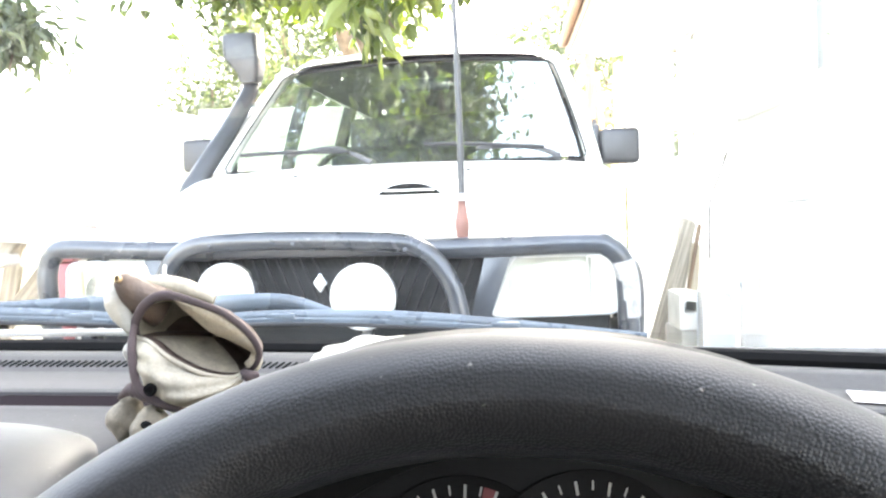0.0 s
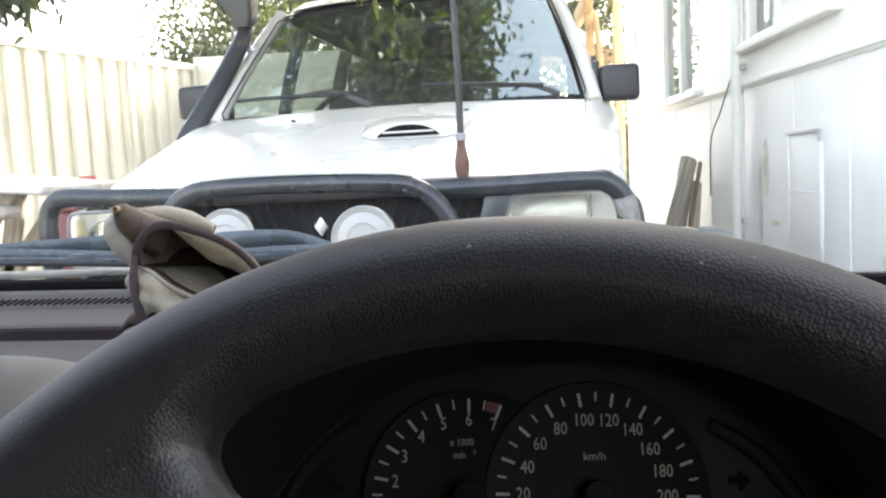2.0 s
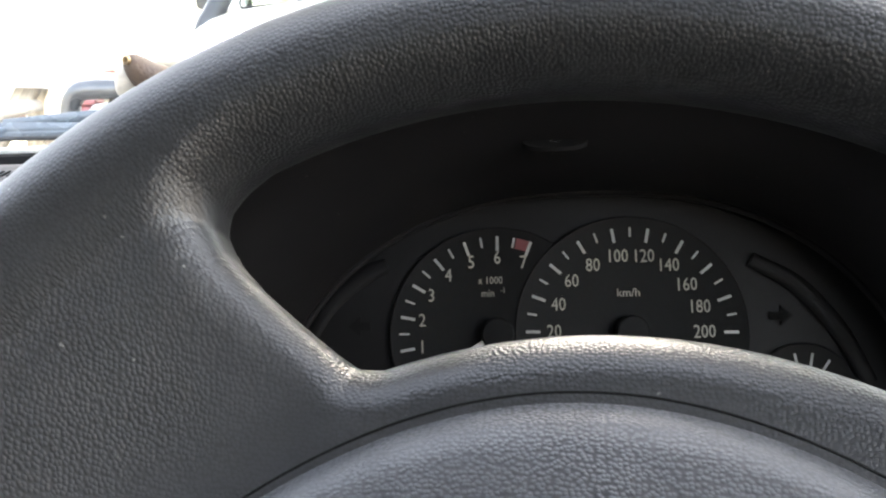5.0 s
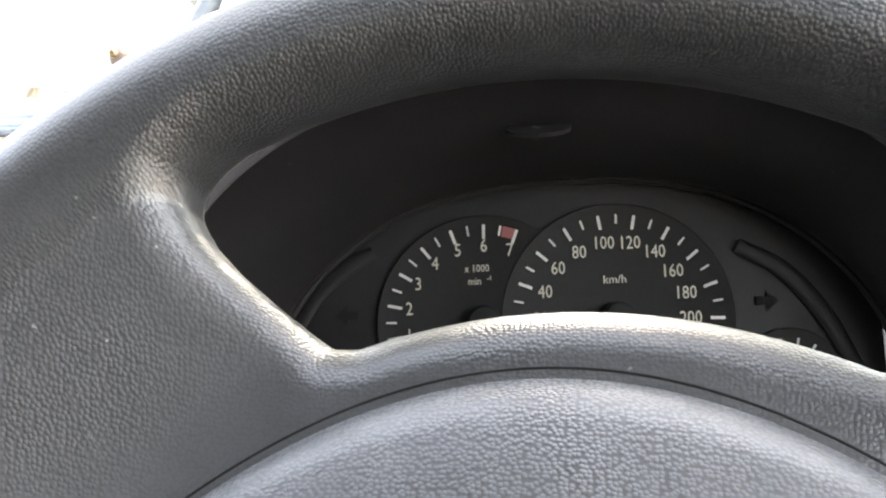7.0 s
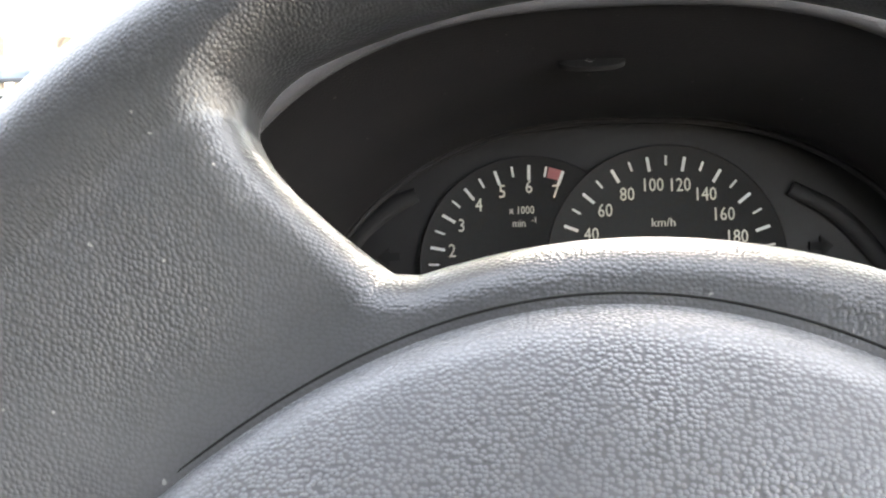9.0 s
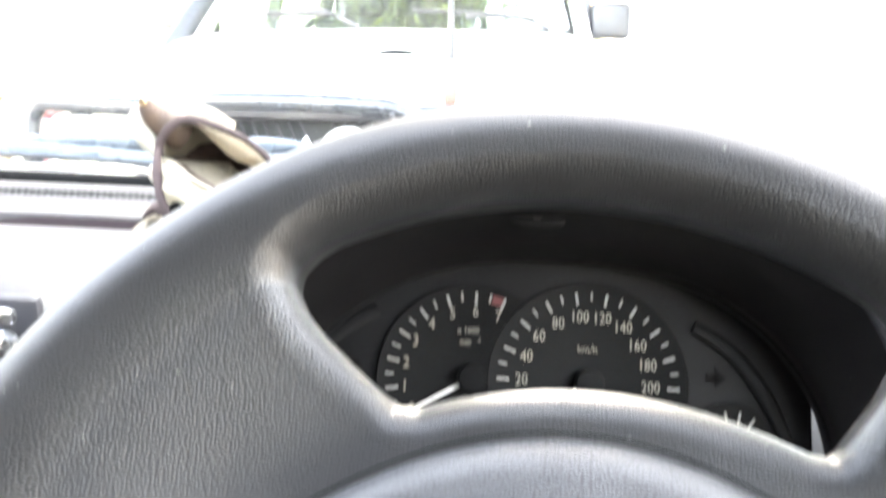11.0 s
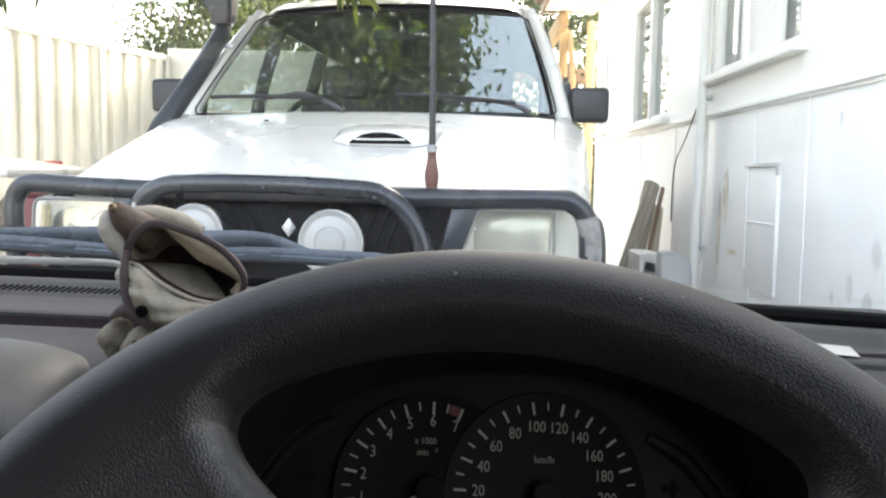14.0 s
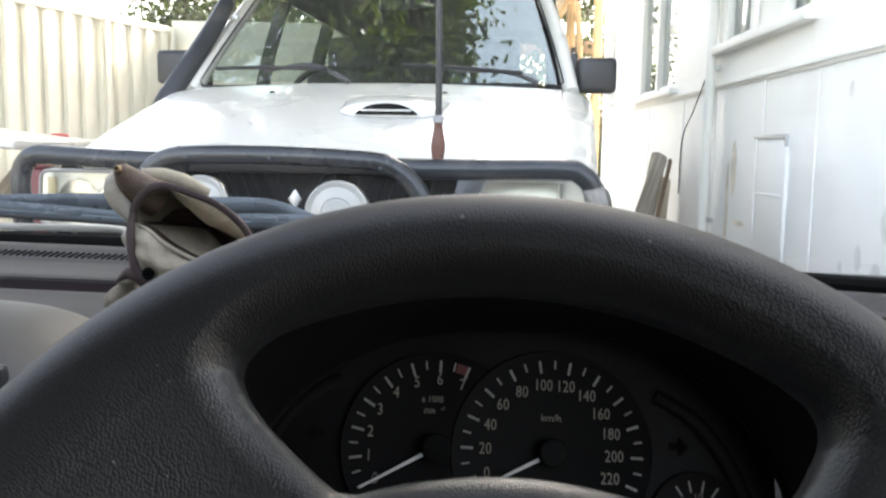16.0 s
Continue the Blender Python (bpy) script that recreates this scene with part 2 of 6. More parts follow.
M_RED = mat("red_print", (0.075, 0.006, 0.006), 0.6, spread=0.05)
M_NEEDLE = mat("needle_white", (0.60, 0.59, 0.57), 0.45, spread=0.05)
M_BLACK = mat("black_plastic", (0.018, 0.018, 0.02), 0.45, spread=0.2, scale=10, bump=0.15, bump_scale=500)
# blue-grey base puts the reflected sky into the black wipers
M_WIPER = mat("sky_tinted_wiper", (0.050, 0.063, 0.075), 0.28, spread=0.3, scale=20, dirt=(0.06, 0.06, 0.06), dirt_amount=0.3)
M_RUBBER = mat("black_rubber", (0.014, 0.014, 0.015), 0.7, spread=0.2, scale=10, dirt=(0.12, 0.11, 0.1), dirt_amount=0.2)
M_HEAD = mat("grey_headlining", (0.055, 0.054, 0.052), 0.9, spread=0.08, scale=8, bump=0.2, bump_scale=300)
M_CARPET = mat("grey_carpet", (0.05, 0.049, 0.048), 0.95, spread=0.2, scale=15, bump=0.5, bump_scale=300)
M_CHROME = mat("worn_metal", (0.6, 0.6, 0.6), 0.25, 1.0)
# film is dust plus the glare veil over the view
M_GLASS = pane("windscreen_glass", (0.93, 0.95, 0.94), film=0.026)
# gloss tint colours the reflected sky cyan; film adds dust and haze
M_CARGLASS = pane("car_glass", (0.72, 0.80, 0.78), ior=1.9, film=0.03, gloss=(0.86, 1.0, 0.99))
M_SIDEGLASS = pane("tinted_glass", (0.72, 0.77, 0.75), ior=1.55, film=0.02)
M_HOUSEGLASS = pane("house_glass", (0.72, 0.75, 0.75))
M_LEATHER = mat("beige_leather", (0.225, 0.198, 0.148), 0.75, spread=0.3, scale=28, bump=0.6, bump_scale=260, dirt=(0.16, 0.11, 0.07), dirt_amount=0.6)
M_FOOT = mat("grubby_leather", (0.14, 0.118, 0.085), 0.85, spread=0.45, scale=50, bump=0.7, bump_scale=260, dirt=(0.05, 0.035, 0.025), dirt_amount=0.6)
M_SUEDE = mat("brown_suede", (0.042, 0.028, 0.027), 0.9, spread=0.35, scale=40, bump=0.7, bump_scale=500)
M_TAN = mat("tan_leather", (0.235, 0.19, 0.13), 0.8, spread=0.35, scale=30, bump=0.6, bump_scale=300, dirt=(0.1, 0.06, 0.04), dirt_amount=0.5)
M_BRASS = mat("dull_brass", (0.20, 0.14, 0.075), 0.45, 0.7)
M_NECK = mat("olive_brown_leather", (0.055, 0.034, 0.021), 0.7, spread=0.45, scale=45, bump=0.6, bump_scale=300, dirt=(0.05, 0.035, 0.03), dirt_amount=0.5)
M_PALE = mat("pale_leather", (0.28, 0.262, 0.222), 0.75, spread=0.2, scale=25, bump=0.5, bump_scale=260, dirt=(0.3, 0.22, 0.14), dirt_amount=0.4)
# colour darkened for the shade inside the purse
M_SHADED_LINING = mat("shaded_lining", (0.05, 0.03, 0.022), 0.95, spread=0.4, scale=12, bump=0.5, bump_scale=300)
M_WHITE = mat("white_car_paint", (0.57, 0.56, 0.525), 0.28, spread=0.05, scale=2.5, coat=0.6, dirt=(0.45, 0.42, 0.36), dirt_amount=0.25)
M_BAR = mat("black_steel_bar", (0.017, 0.020, 0.025), 0.29, spread=0.3, scale=8, bump=0.12, bump_scale=200, dirt=(0.2, 0.19, 0.18), dirt_amount=0.25)
M_SNORKEL = mat("faded_black_plastic", (0.022, 0.024, 0.028), 0.40, spread=0.25, scale=10, bump=0.12, bump_scale=400)
M_GRILLE = mat("grille_plastic", (0.007, 0.0075, 0.0085), 0.6, spread=0.2, scale=10, spec=0.25)
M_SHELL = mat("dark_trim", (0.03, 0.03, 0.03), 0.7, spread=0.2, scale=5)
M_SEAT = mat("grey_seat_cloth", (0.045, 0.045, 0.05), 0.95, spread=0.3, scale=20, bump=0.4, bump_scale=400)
M_SPOT = mat("white_lamp_cover", (0.34, 0.34, 0.33), 0.3, spread=0.04, scale=8)
M_BEZEL = mat("grey_lamp_ring", (0.30, 0.30, 0.29), 0.4, spread=0.15, scale=12)
M_REFL = mat("lamp_reflector", (0.90, 0.91, 0.91), 0.3, 0.0, spread=0.12, scale=14)
M_FACET = mat("bright_reflector", (0.88, 0.87, 0.82), 0.25, 0.5, spread=0.25, scale=9)
M_LENS = pane("lamp_lens", (0.96, 0.96, 0.92), film=0.10)
M_AMBER = mat("amber_lens", (0.62, 0.52, 0.32), 0.3)
M_SILVER = mat("silver_sticker", (0.45, 0.46, 0.47), 0.35, 0.6)
M_GREY = mat("grey_print", (0.25, 0.25, 0.26), 0.6)
M_WOODEN = mat("brown_handle", (0.11, 0.045, 0.032), 0.55, spread=0.3, scale=40)
M_FENCE = mat("cream_steel_sheet", (0.78, 0.75, 0.64), 0.45, spread=0.06, scale=3, dirt=(0.4, 0.36, 0.28), dirt_amount=0.3)
M_HOUSE = mat("white_house_paint", (0.87, 0.86, 0.82), 0.6, spread=0.04, scale=3, bump=0.15, bump_scale=60, dirt=(0.56, 0.53, 0.47), dirt_amount=0.2)
M_PANEL = mat("weathered_white_panel", (0.86, 0.86, 0.845), 0.55, spread=0.05, scale=2.2, bump=0.15, bump_scale=40, dirt=(0.52, 0.48, 0.43), dirt_amount=0.28)
M_SMUDGE = mat("grey_smudge", (0.68, 0.68, 0.665), 0.7, spread=0.15, scale=20)
M_YELLOWISH = mat("yellowish_patch", (0.72, 0.66, 0.56), 0.8, spread=0.4, scale=12)
M_TIMBER = timber("weathered_timber", (0.25, 0.215, 0.175), (0.46, 0.41, 0.34))
M_POST = timber("honey_timber", (0.25, 0.165, 0.085), (0.39, 0.275, 0.15))
M_BROWN = timber("brown_fascia", (0.16, 0.10, 0.07), (0.25, 0.17, 0.11))
M_PALEWOOD = timber("pale_timber", (0.40, 0.35, 0.26), (0.58, 0.52, 0.42))
M_PALEBLOCK = mat("whitish_block", (0.66, 0.65, 0.61), 0.9, spread=0.2, scale=9, bump=0.6, bump_scale=70)
M_TAPE = mat("torn_grey_tape", (0.19, 0.185, 0.18), 0.55, spread=0.65, scale=26, bump=0.8, bump_scale=130, dirt=(0.50, 0.50, 0.48), dirt_amount=0.35)
M_CONCRETE = mat("concrete", (0.42, 0.41, 0.38), 0.9, spread=0.2, scale=8, bump=0.6, bump_scale=70)
M_GALV = mat("galvanised_steel", (0.48, 0.50, 0.51), 0.45, 0.5, spread=0.12, scale=9)
M_GROUND = mat("driveway_ground", (0.42, 0.39, 0.34), 0.95, spread=0.35, scale=1.2, bump=0.8, bump_scale=30, dirt=(0.14, 0.15, 0.07), dirt_amount=0.5)
M_BARK = mat("bark", (0.12, 0.09, 0.065), 0.95, spread=0.4, scale=14, bump=0.9, bump_scale=45)
M_LEAF = leafy("leaves", (0.032, 0.048, 0.012), (0.11, 0.125, 0.028), 0.36)
M_LEAF2 = leafy("far_leaves", (0.04, 0.052, 0.034), (0.09, 0.105, 0.07), 0.3)
# leaf colour darkened for the shaded underside of the crown
M_LEAF3 = leafy("unlit_leaves", (0.018, 0.026, 0.010), (0.045, 0.055, 0.022))
M_LABEL = mat("faded_label", (0.34, 0.33, 0.31), 0.8, spread=0.1)
M_PAPER = mat("paper_label", (0.8, 0.79, 0.76), 0.7, spread=0.04)
M_MAROONP = mat("maroon_plastic", (0.16, 0.045, 0.045), 0.5, spread=0.3, scale=10)
M_REDP = mat("red_plastic", (0.34, 0.06, 0.05), 0.4)


# ---------------------------------------------------------------- mesh helpers
def thing(name, m, label, category, group="", kind=""):
    ob = new(name)
    ob.empty_display_size = 0.05
    ob.matrix_world = m
    return tagged(ob, label, category, group, kind)


def finish(name, bm, material, angle=40):
    bmesh.ops.recalc_face_normals(bm, faces=bm.faces)
    me = bpy.data.meshes.new(name)
    bm.to_mesh(me)
    bm.free()
    for mm in (material if isinstance(material, (list, tuple)) else (material,)):
        me.materials.append(mm)
    me.shade_smooth()
    me.set_sharp_from_angle(angle=radians(angle))
    return me


def part(name, bm, material, parent=None, label="", m=None, angle=40):
    ob = new(name, finish(name, bm, material, angle))
    if parent:
        ob.parent = parent
    if m is not None:
        ob.matrix_local = m
    return tagged(ob, label)


def again(ob, m):
    """Another part on the same mesh, beside the first."""
    o = new(ob.name.split(".")[0], ob.data)
    o.parent = ob.parent
    o.matrix_local = m
    for key in ("label", "kind"):
        if key in ob:
            o[key] = ob[key]
    return o


def box(size, at=(0, 0, 0), bevel=0.0, seg=2, bm=None, m=None):
    bm = bm or bmesh.new()
    r = bmesh.ops.create_cube(bm, size=1)
    vs = r["verts"]
    t = Matrix.Translation(at)
    if m is not None:
        t = t @ m
    bmesh.ops.transform(bm, matrix=t @ Matrix.Diagonal((*size, 1)), verts=vs)
    if bevel:
        es = list({e for v in vs for e in v.link_edges})
        bmesh.ops.bevel(bm, geom=es, offset=bevel, segments=seg, affect="EDGES", profile=0.5)
    return bm


def loft(rows, closed=False, caps=False, bm=None):
    """Skin over rows of points; closed: each row is a ring."""
    bm = bm or bmesh.new()
    vv = [[bm.verts.new(p) for p in r] for r in rows]
    k = len(rows[0])
    for a, b in zip(vv, vv[1:]):
        for i in range(k if closed else k - 1):
            j = (i + 1) % k
            bm.faces.new((a[i], a[j], b[j], b[i]))
    if caps:
        bm.faces.new(vv[0])
        bm.faces.new(vv[-1])
    return bm


def smooth_line(pts, n=6):
    """Catmull-Rom through the points."""
    p = [Vector(q) for q in pts]
    p = [2 * p[0] - p[1]] + p + [2 * p[-1] - p[-2]]
    out = []
    for i in range(1, len(p) - 2):
        for s in range(n):
            t = s / n
            out.append(0.5 * ((2 * p[i]) + (p[i + 1] - p[i - 1]) * t + (2 * p[i - 1] - 5 * p[i] + 4 * p[i + 1] - p[i + 2]) * t * t + (3 * p[i] - p[i - 1] - 3 * p[i + 1] + p[i + 2]) * t ** 3))
    return out + [p[-2]]


def tube(pts, radius, sides=12, n=6, flat=1.0, up=(0, 1, 0), bm=None, caps=True):
    """A tube along a smoothed line; radius a number or one per given point; flat squeezes it."""
    line = smooth_line(pts, n) if n > 1 else [Vector(p) for p in pts]
    rad = [radius] * len(line)
    if isinstance(radius, (list, tuple)):
        rad = list(np.interp(np.linspace(0, len(radius) - 1, len(line)), range(len(radius)), radius))
    rows = []
    upv = Vector(up)
    for i, p in enumerate(line):
        d = (line[min(i + 1, len(line) - 1)] - line[max(i - 1, 0)]).normalized()
        a = d.cross(upv)
        a = a.normalized() if a.length > 1e-4 else d.orthogonal().normalized()
        b = d.cross(a).normalized()
        rows.append([p + a * math.cos(2 * math.pi * k / sides) * rad[i] + b * math.sin(2 * math.pi * k / sides) * rad[i] * flat for k in range(sides)])
    return loft(rows, True, caps, bm)


def lathe(profile, sides=32, bm=None, m=None):
    """Turn (radius, height) pairs round z."""
    rows = [[Vector((r * math.cos(2 * math.pi * k / sides), r * math.sin(2 * math.pi * k / sides), z)) for k in range(sides)] for r, z in profile]
    if m is not None:
        rows = [[m @ p for p in r] for r in rows]
    return loft(rows, True, True, bm)


def slab(outline, thick, bevel=0.0, bm=None, m=None):
    """A flat plate from a 2-D outline (x, z), thick along y."""
    bm = bm or bmesh.new()
    f = [bm.verts.new((x, -thick / 2, z)) for x, z in outline]
    b = [bm.verts.new((x, thick / 2, z)) for x, z in outline]
    bm.faces.new(f)
    bm.faces.new(list(reversed(b)))
    k = len(f)
    for i in range(k):
        bm.faces.new((f[i], f[(i + 1) % k], b[(i + 1) % k], b[i]))
    if m is not None:
        bmesh.ops.transform(bm, matrix=m, verts=f + b)
    if bevel:
        bmesh.ops.bevel(bm, geom=list({e for v in f + b for e in v.link_edges}), offset=bevel, segments=2, affect="EDGES", profile=0.5)
    return bm


def rounded(pts, r, n=5):
    """Round the corners of a 2-D outline."""
    out, k = [], len(pts)
    for i in range(k):
        p, a, b = Vector(pts[i]), Vector(pts[i - 1]), Vector(pts[(i + 1) % k])
        da, db = (a - p), (b - p)
        s = min(r, da.length * 0.45, db.length * 0.45)
        q0, q1 = p + da.normalized() * s, p + db.normalized() * s
        for j in range(n + 1):
            t = j / n
            out.append(tuple(q0 * (1 - t) ** 2 + p * 2 * t * (1 - t) + q1 * t * t))
    return out


def words(name, text, size, m, material, parent, width=1.0):
    """Raised lettering in the built-in font, centred on m."""
    cu = bpy.data.curves.new(name, "FONT")
    cu.body, cu.size, cu.align_x, cu.align_y = text, size, "CENTER", "CENTER"
    cu.extrude, cu.resolution_u = 0.00006, 2
    tmp = new(name, cu)
    me = bpy.data.meshes.new_from_object(tmp.evaluated_get(bpy.context.evaluated_depsgraph_get()))
    bpy.data.objects.remove(tmp)
    bpy.data.curves.remove(cu)
    bm = bmesh.new()
    bm.from_mesh(me)
    bmesh.ops.remove_doubles(bm, verts=bm.verts, dist=1e-6)
    bm.to_mesh(me)
    bm.free()
    me.materials.clear()
    me.materials.append(material)
    ob = new(name, me)
    ob.parent = parent
    ob.matrix_local = m @ Matrix.Diagonal((width, 1, 1, 1))
    return ob


# ---------------------------------------------------------------- the car that the camera sits in
CAR = Matrix.Translation((0, 0.48, 0.935)) @ pose(0, 0, 0, 0, 2.07, 0) @ Matrix.Translation((0, -0.48, -0.935))

# ---- steering wheel: local x to the right, y up the wheel, z to the driver
TILT_W, YAW_W = 0.5538, -0.1103
wu = Vector((math.cos(YAW_W), math.sin(YAW_W), 0))
wv = Vector((-math.sin(YAW_W) * math.sin(TILT_W), math.cos(YAW_W) * math.sin(TILT_W), math.cos(TILT_W)))
wz = wu.cross(wv)
WHEEL = Matrix(((wu.x, wv.x, wz.x, 0.0021), (wu.y, wv.y, wz.y, 0.1668), (wu.z, wv.z, wz.z, 0.9356), (0, 0, 0, 1))) @ pose(0, 0, 0, 0, 0, -3.6)
RIM_R, RIM_T = 0.175, 0.0158


def far_from(px, py, poly):
    """Signed distance of the points to a polygon: negative inside."""
    d = np.full(px.shape, 1e9)
    inside = np.zeros(px.shape, bool)
    k = len(poly)
    for i in range(k):
        (x0, y0), (x1, y1) = poly[i], poly[(i + 1) % k]
        ex, ey = x1 - x0, y1 - y0
        t = np.clip(((px - x0) * ex + (py - y0) * ey) / (ex * ex + ey * ey), 0, 1)
        d = np.minimum(d, np.hypot(px - x0 - t * ex, py - y0 - t * ey))
        cross = ((y0 > py) != (y1 > py)) & (px < ex * (py - y0) / (ey + 1e-12) + x0)
        inside ^= cross
    return np.where(inside, -d, d)


def hole_shapes():
    """Openings of the wheel: the wide one over the instruments and the two low ones beside the hub."""
    arc = [(x, 0.1047 - 0.0117 * ((x - 0.009) / 0.058) ** 2) for x in np.linspace(-0.046, 0.0685, 18)]
    right = [(0.0735, 0.0918), (0.0770, 0.0945), (0.0865, 0.1095), (0.0905, 0.1195), (0.0920, 0.1275), (0.0905, 0.1345), (0.0850, 0.1395)]
    top = [(0.164 * math.cos(a), 0.164 * math.sin(a)) for a in np.radians(np.linspace(61, 119, 27))]
    left = [(-0.0845, 0.1370), (-0.0872, 0.1300), (-0.0868, 0.1235), (-0.0830, 0.1172), (-0.0770, 0.1112), (-0.0680, 0.1043), (-0.0590, 0.0980), (-0.0525, 0.0940)]
    side = [(0.165 * math.cos(a), 0.165 * math.sin(a)) for a in np.radians(np.linspace(180, 214, 12))] + [(-0.104, -0.075), (-0.104, -0.02)]
    return arc + right + top + left, side, [(-x, y) for x, y in side]


HOLES = hole_shapes()


def wheel_field(x, y, z):
    """Signed distance to the moulded wheel: a round rim that flows into a dished plate with rolled edges."""
    r = np.hypot(x, y)
    ring = np.hypot(r - RIM_R, z / 1.06) - RIM_T
    solid = 0.170 - r
    for h in HOLES:
        solid = np.minimum(solid, far_from(x, y, h))
    rise = np.clip((r - 0.100) / 0.070, 0, 1)
    face = -0.009 + 0.0215 * rise * rise * (3 - 2 * rise)
    roll = 0.0125
    a, b = z - face + roll, roll - solid
    plate = np.minimum(np.maximum(a, b), 0) + np.hypot(np.maximum(a, 0), np.maximum(b, 0)) - roll
    under = 0.007
    a, b = face - 0.026 - z + under, plate + under
    plate = np.minimum(np.maximum(a, b), 0) + np.hypot(np.maximum(a, 0), np.maximum(b, 0)) - under
    k = 0.011
    h = np.clip(0.5 + 0.5 * (plate - ring) / k, 0, 1)
    return plate + (ring - plate) * h - k * h * (1 - h)


def wheel_skin():
    """Vertices, normals and quads of the moulded wheel."""
    step = 0.002
    gx = np.arange(-0.197, 0.198, step)
    gz = np.arange(-0.047, 0.0235, step)
    X, Y = np.meshgrid(gx, gx, indexing="ij")
    V = np.stack([wheel_field(X, Y, z) for z in gz], axis=2)
    inside = V < 0
    n0, n2 = len(gx) - 1, len(gz) - 1
    mixed = np.zeros((n0, n0, n2), bool)
    total = np.zeros((n0, n0, n2), int)
    for i, j, k in ((a, b, c) for a in (0, 1) for b in (0, 1) for c in (0, 1)):
        total += inside[i:n0 + i, j:n0 + j, k:n2 + k]
    mixed = (total > 0) & (total < 8)
    ids = np.full(mixed.shape, -1)
    ids[mixed] = np.arange(mixed.sum())
    c = np.argwhere(mixed)
    P = np.stack([gx[c[:, 0]], gx[c[:, 1]], gz[c[:, 2]]], axis=1) + step / 2

    def slope(p):
        e = 0.0002
        g = np.stack([wheel_field(*(p + d).T) - wheel_field(*(p - d).T) for d in np.eye(3) * e], axis=1)
        return g / np.maximum(np.linalg.norm(g, axis=1, keepdims=True), 1e-9)

    for _ in range(4):
        P = P - slope(P) * np.clip(wheel_field(*P.T), -step, step)[:, None]
    N = slope(P)
    quads = []
    for axis in range(3):
        a, b = (axis + 1) % 3, (axis + 2) % 3
        lo, hi = [slice(None)] * 3, [slice(None)] * 3
        lo[axis], hi[axis] = slice(0, -1), slice(1, None)
        s0, s1 = inside[tuple(lo)], inside[tuple(hi)]
        for flip in (False, True):
            e = np.argwhere((s0 & ~s1) if not flip else (~s0 & s1))
            e = e[(e[:, a] > 0) & (e[:, b] > 0)]
            q = []
            for da, db in ((1, 1), (0, 1), (0, 0), (1, 0)):
                m = e.copy()
                m[:, a] -= da
                m[:, b] -= db
                q.append(ids[m[:, 0], m[:, 1], m[:, 2]])
            q = np.stack(q if not flip else q[::-1], axis=1)
            quads.append(q)
    return P, N, np.concatenate(quads)


def moulded(name, P, N, quads, material, parent, label, torus):
    """One stretch of the wheel's skin as a part, with the true normals of the whole moulding."""
    used, back = np.unique(quads, return_inverse=True)
    p, q = P[used], back.reshape(quads.shape)
    me = bpy.data.meshes.new(name)
    me.from_pydata(p.tolist(), [], q.tolist())
    uv = me.uv_layers.new(name="UVMap")
    c = p[q]
    if torus:
        a, b = np.arctan2(c[..., 1], c[..., 0]), np.arctan2(c[..., 2], np.hypot(c[..., 0], c[..., 1]) - RIM_R)
        # the joins of the two angles lie below and behind, out of sight
        for w in (a, b):
            w[w < -np.pi / 2] += 2 * np.pi
            w += 2 * np.pi * np.round((w[:, :1] - w) / (2 * np.pi))
        flat = np.stack([a * RIM_R, b * RIM_T], axis=-1)
    else:
        flat = np.stack([c[..., 0], c[..., 1] - 0.6 * c[..., 2]], axis=-1)
    uv.data.foreach_set("uv", flat.reshape(-1))
    me.materials.append(material)
    me.shade_smooth()
    me.normals_split_custom_set_from_vertices(N[used].tolist())
    ob = new(name, me)
    ob.parent = parent
    return tagged(ob, label)


def seam_line(x):
    return 0.0898 - 0.0205 * ((x - 0.004) / 0.067) ** 2


def unrolled(bm):
    """Surface coordinates in metres across the flat hub."""
    uv = bm.loops.layers.uv.new("UVMap")
    for f in bm.faces:
        for lp in f.loops:
            lp[uv].uv = (lp.vert.co.x, lp.vert.co.y - lp.vert.co.z)
    return bm


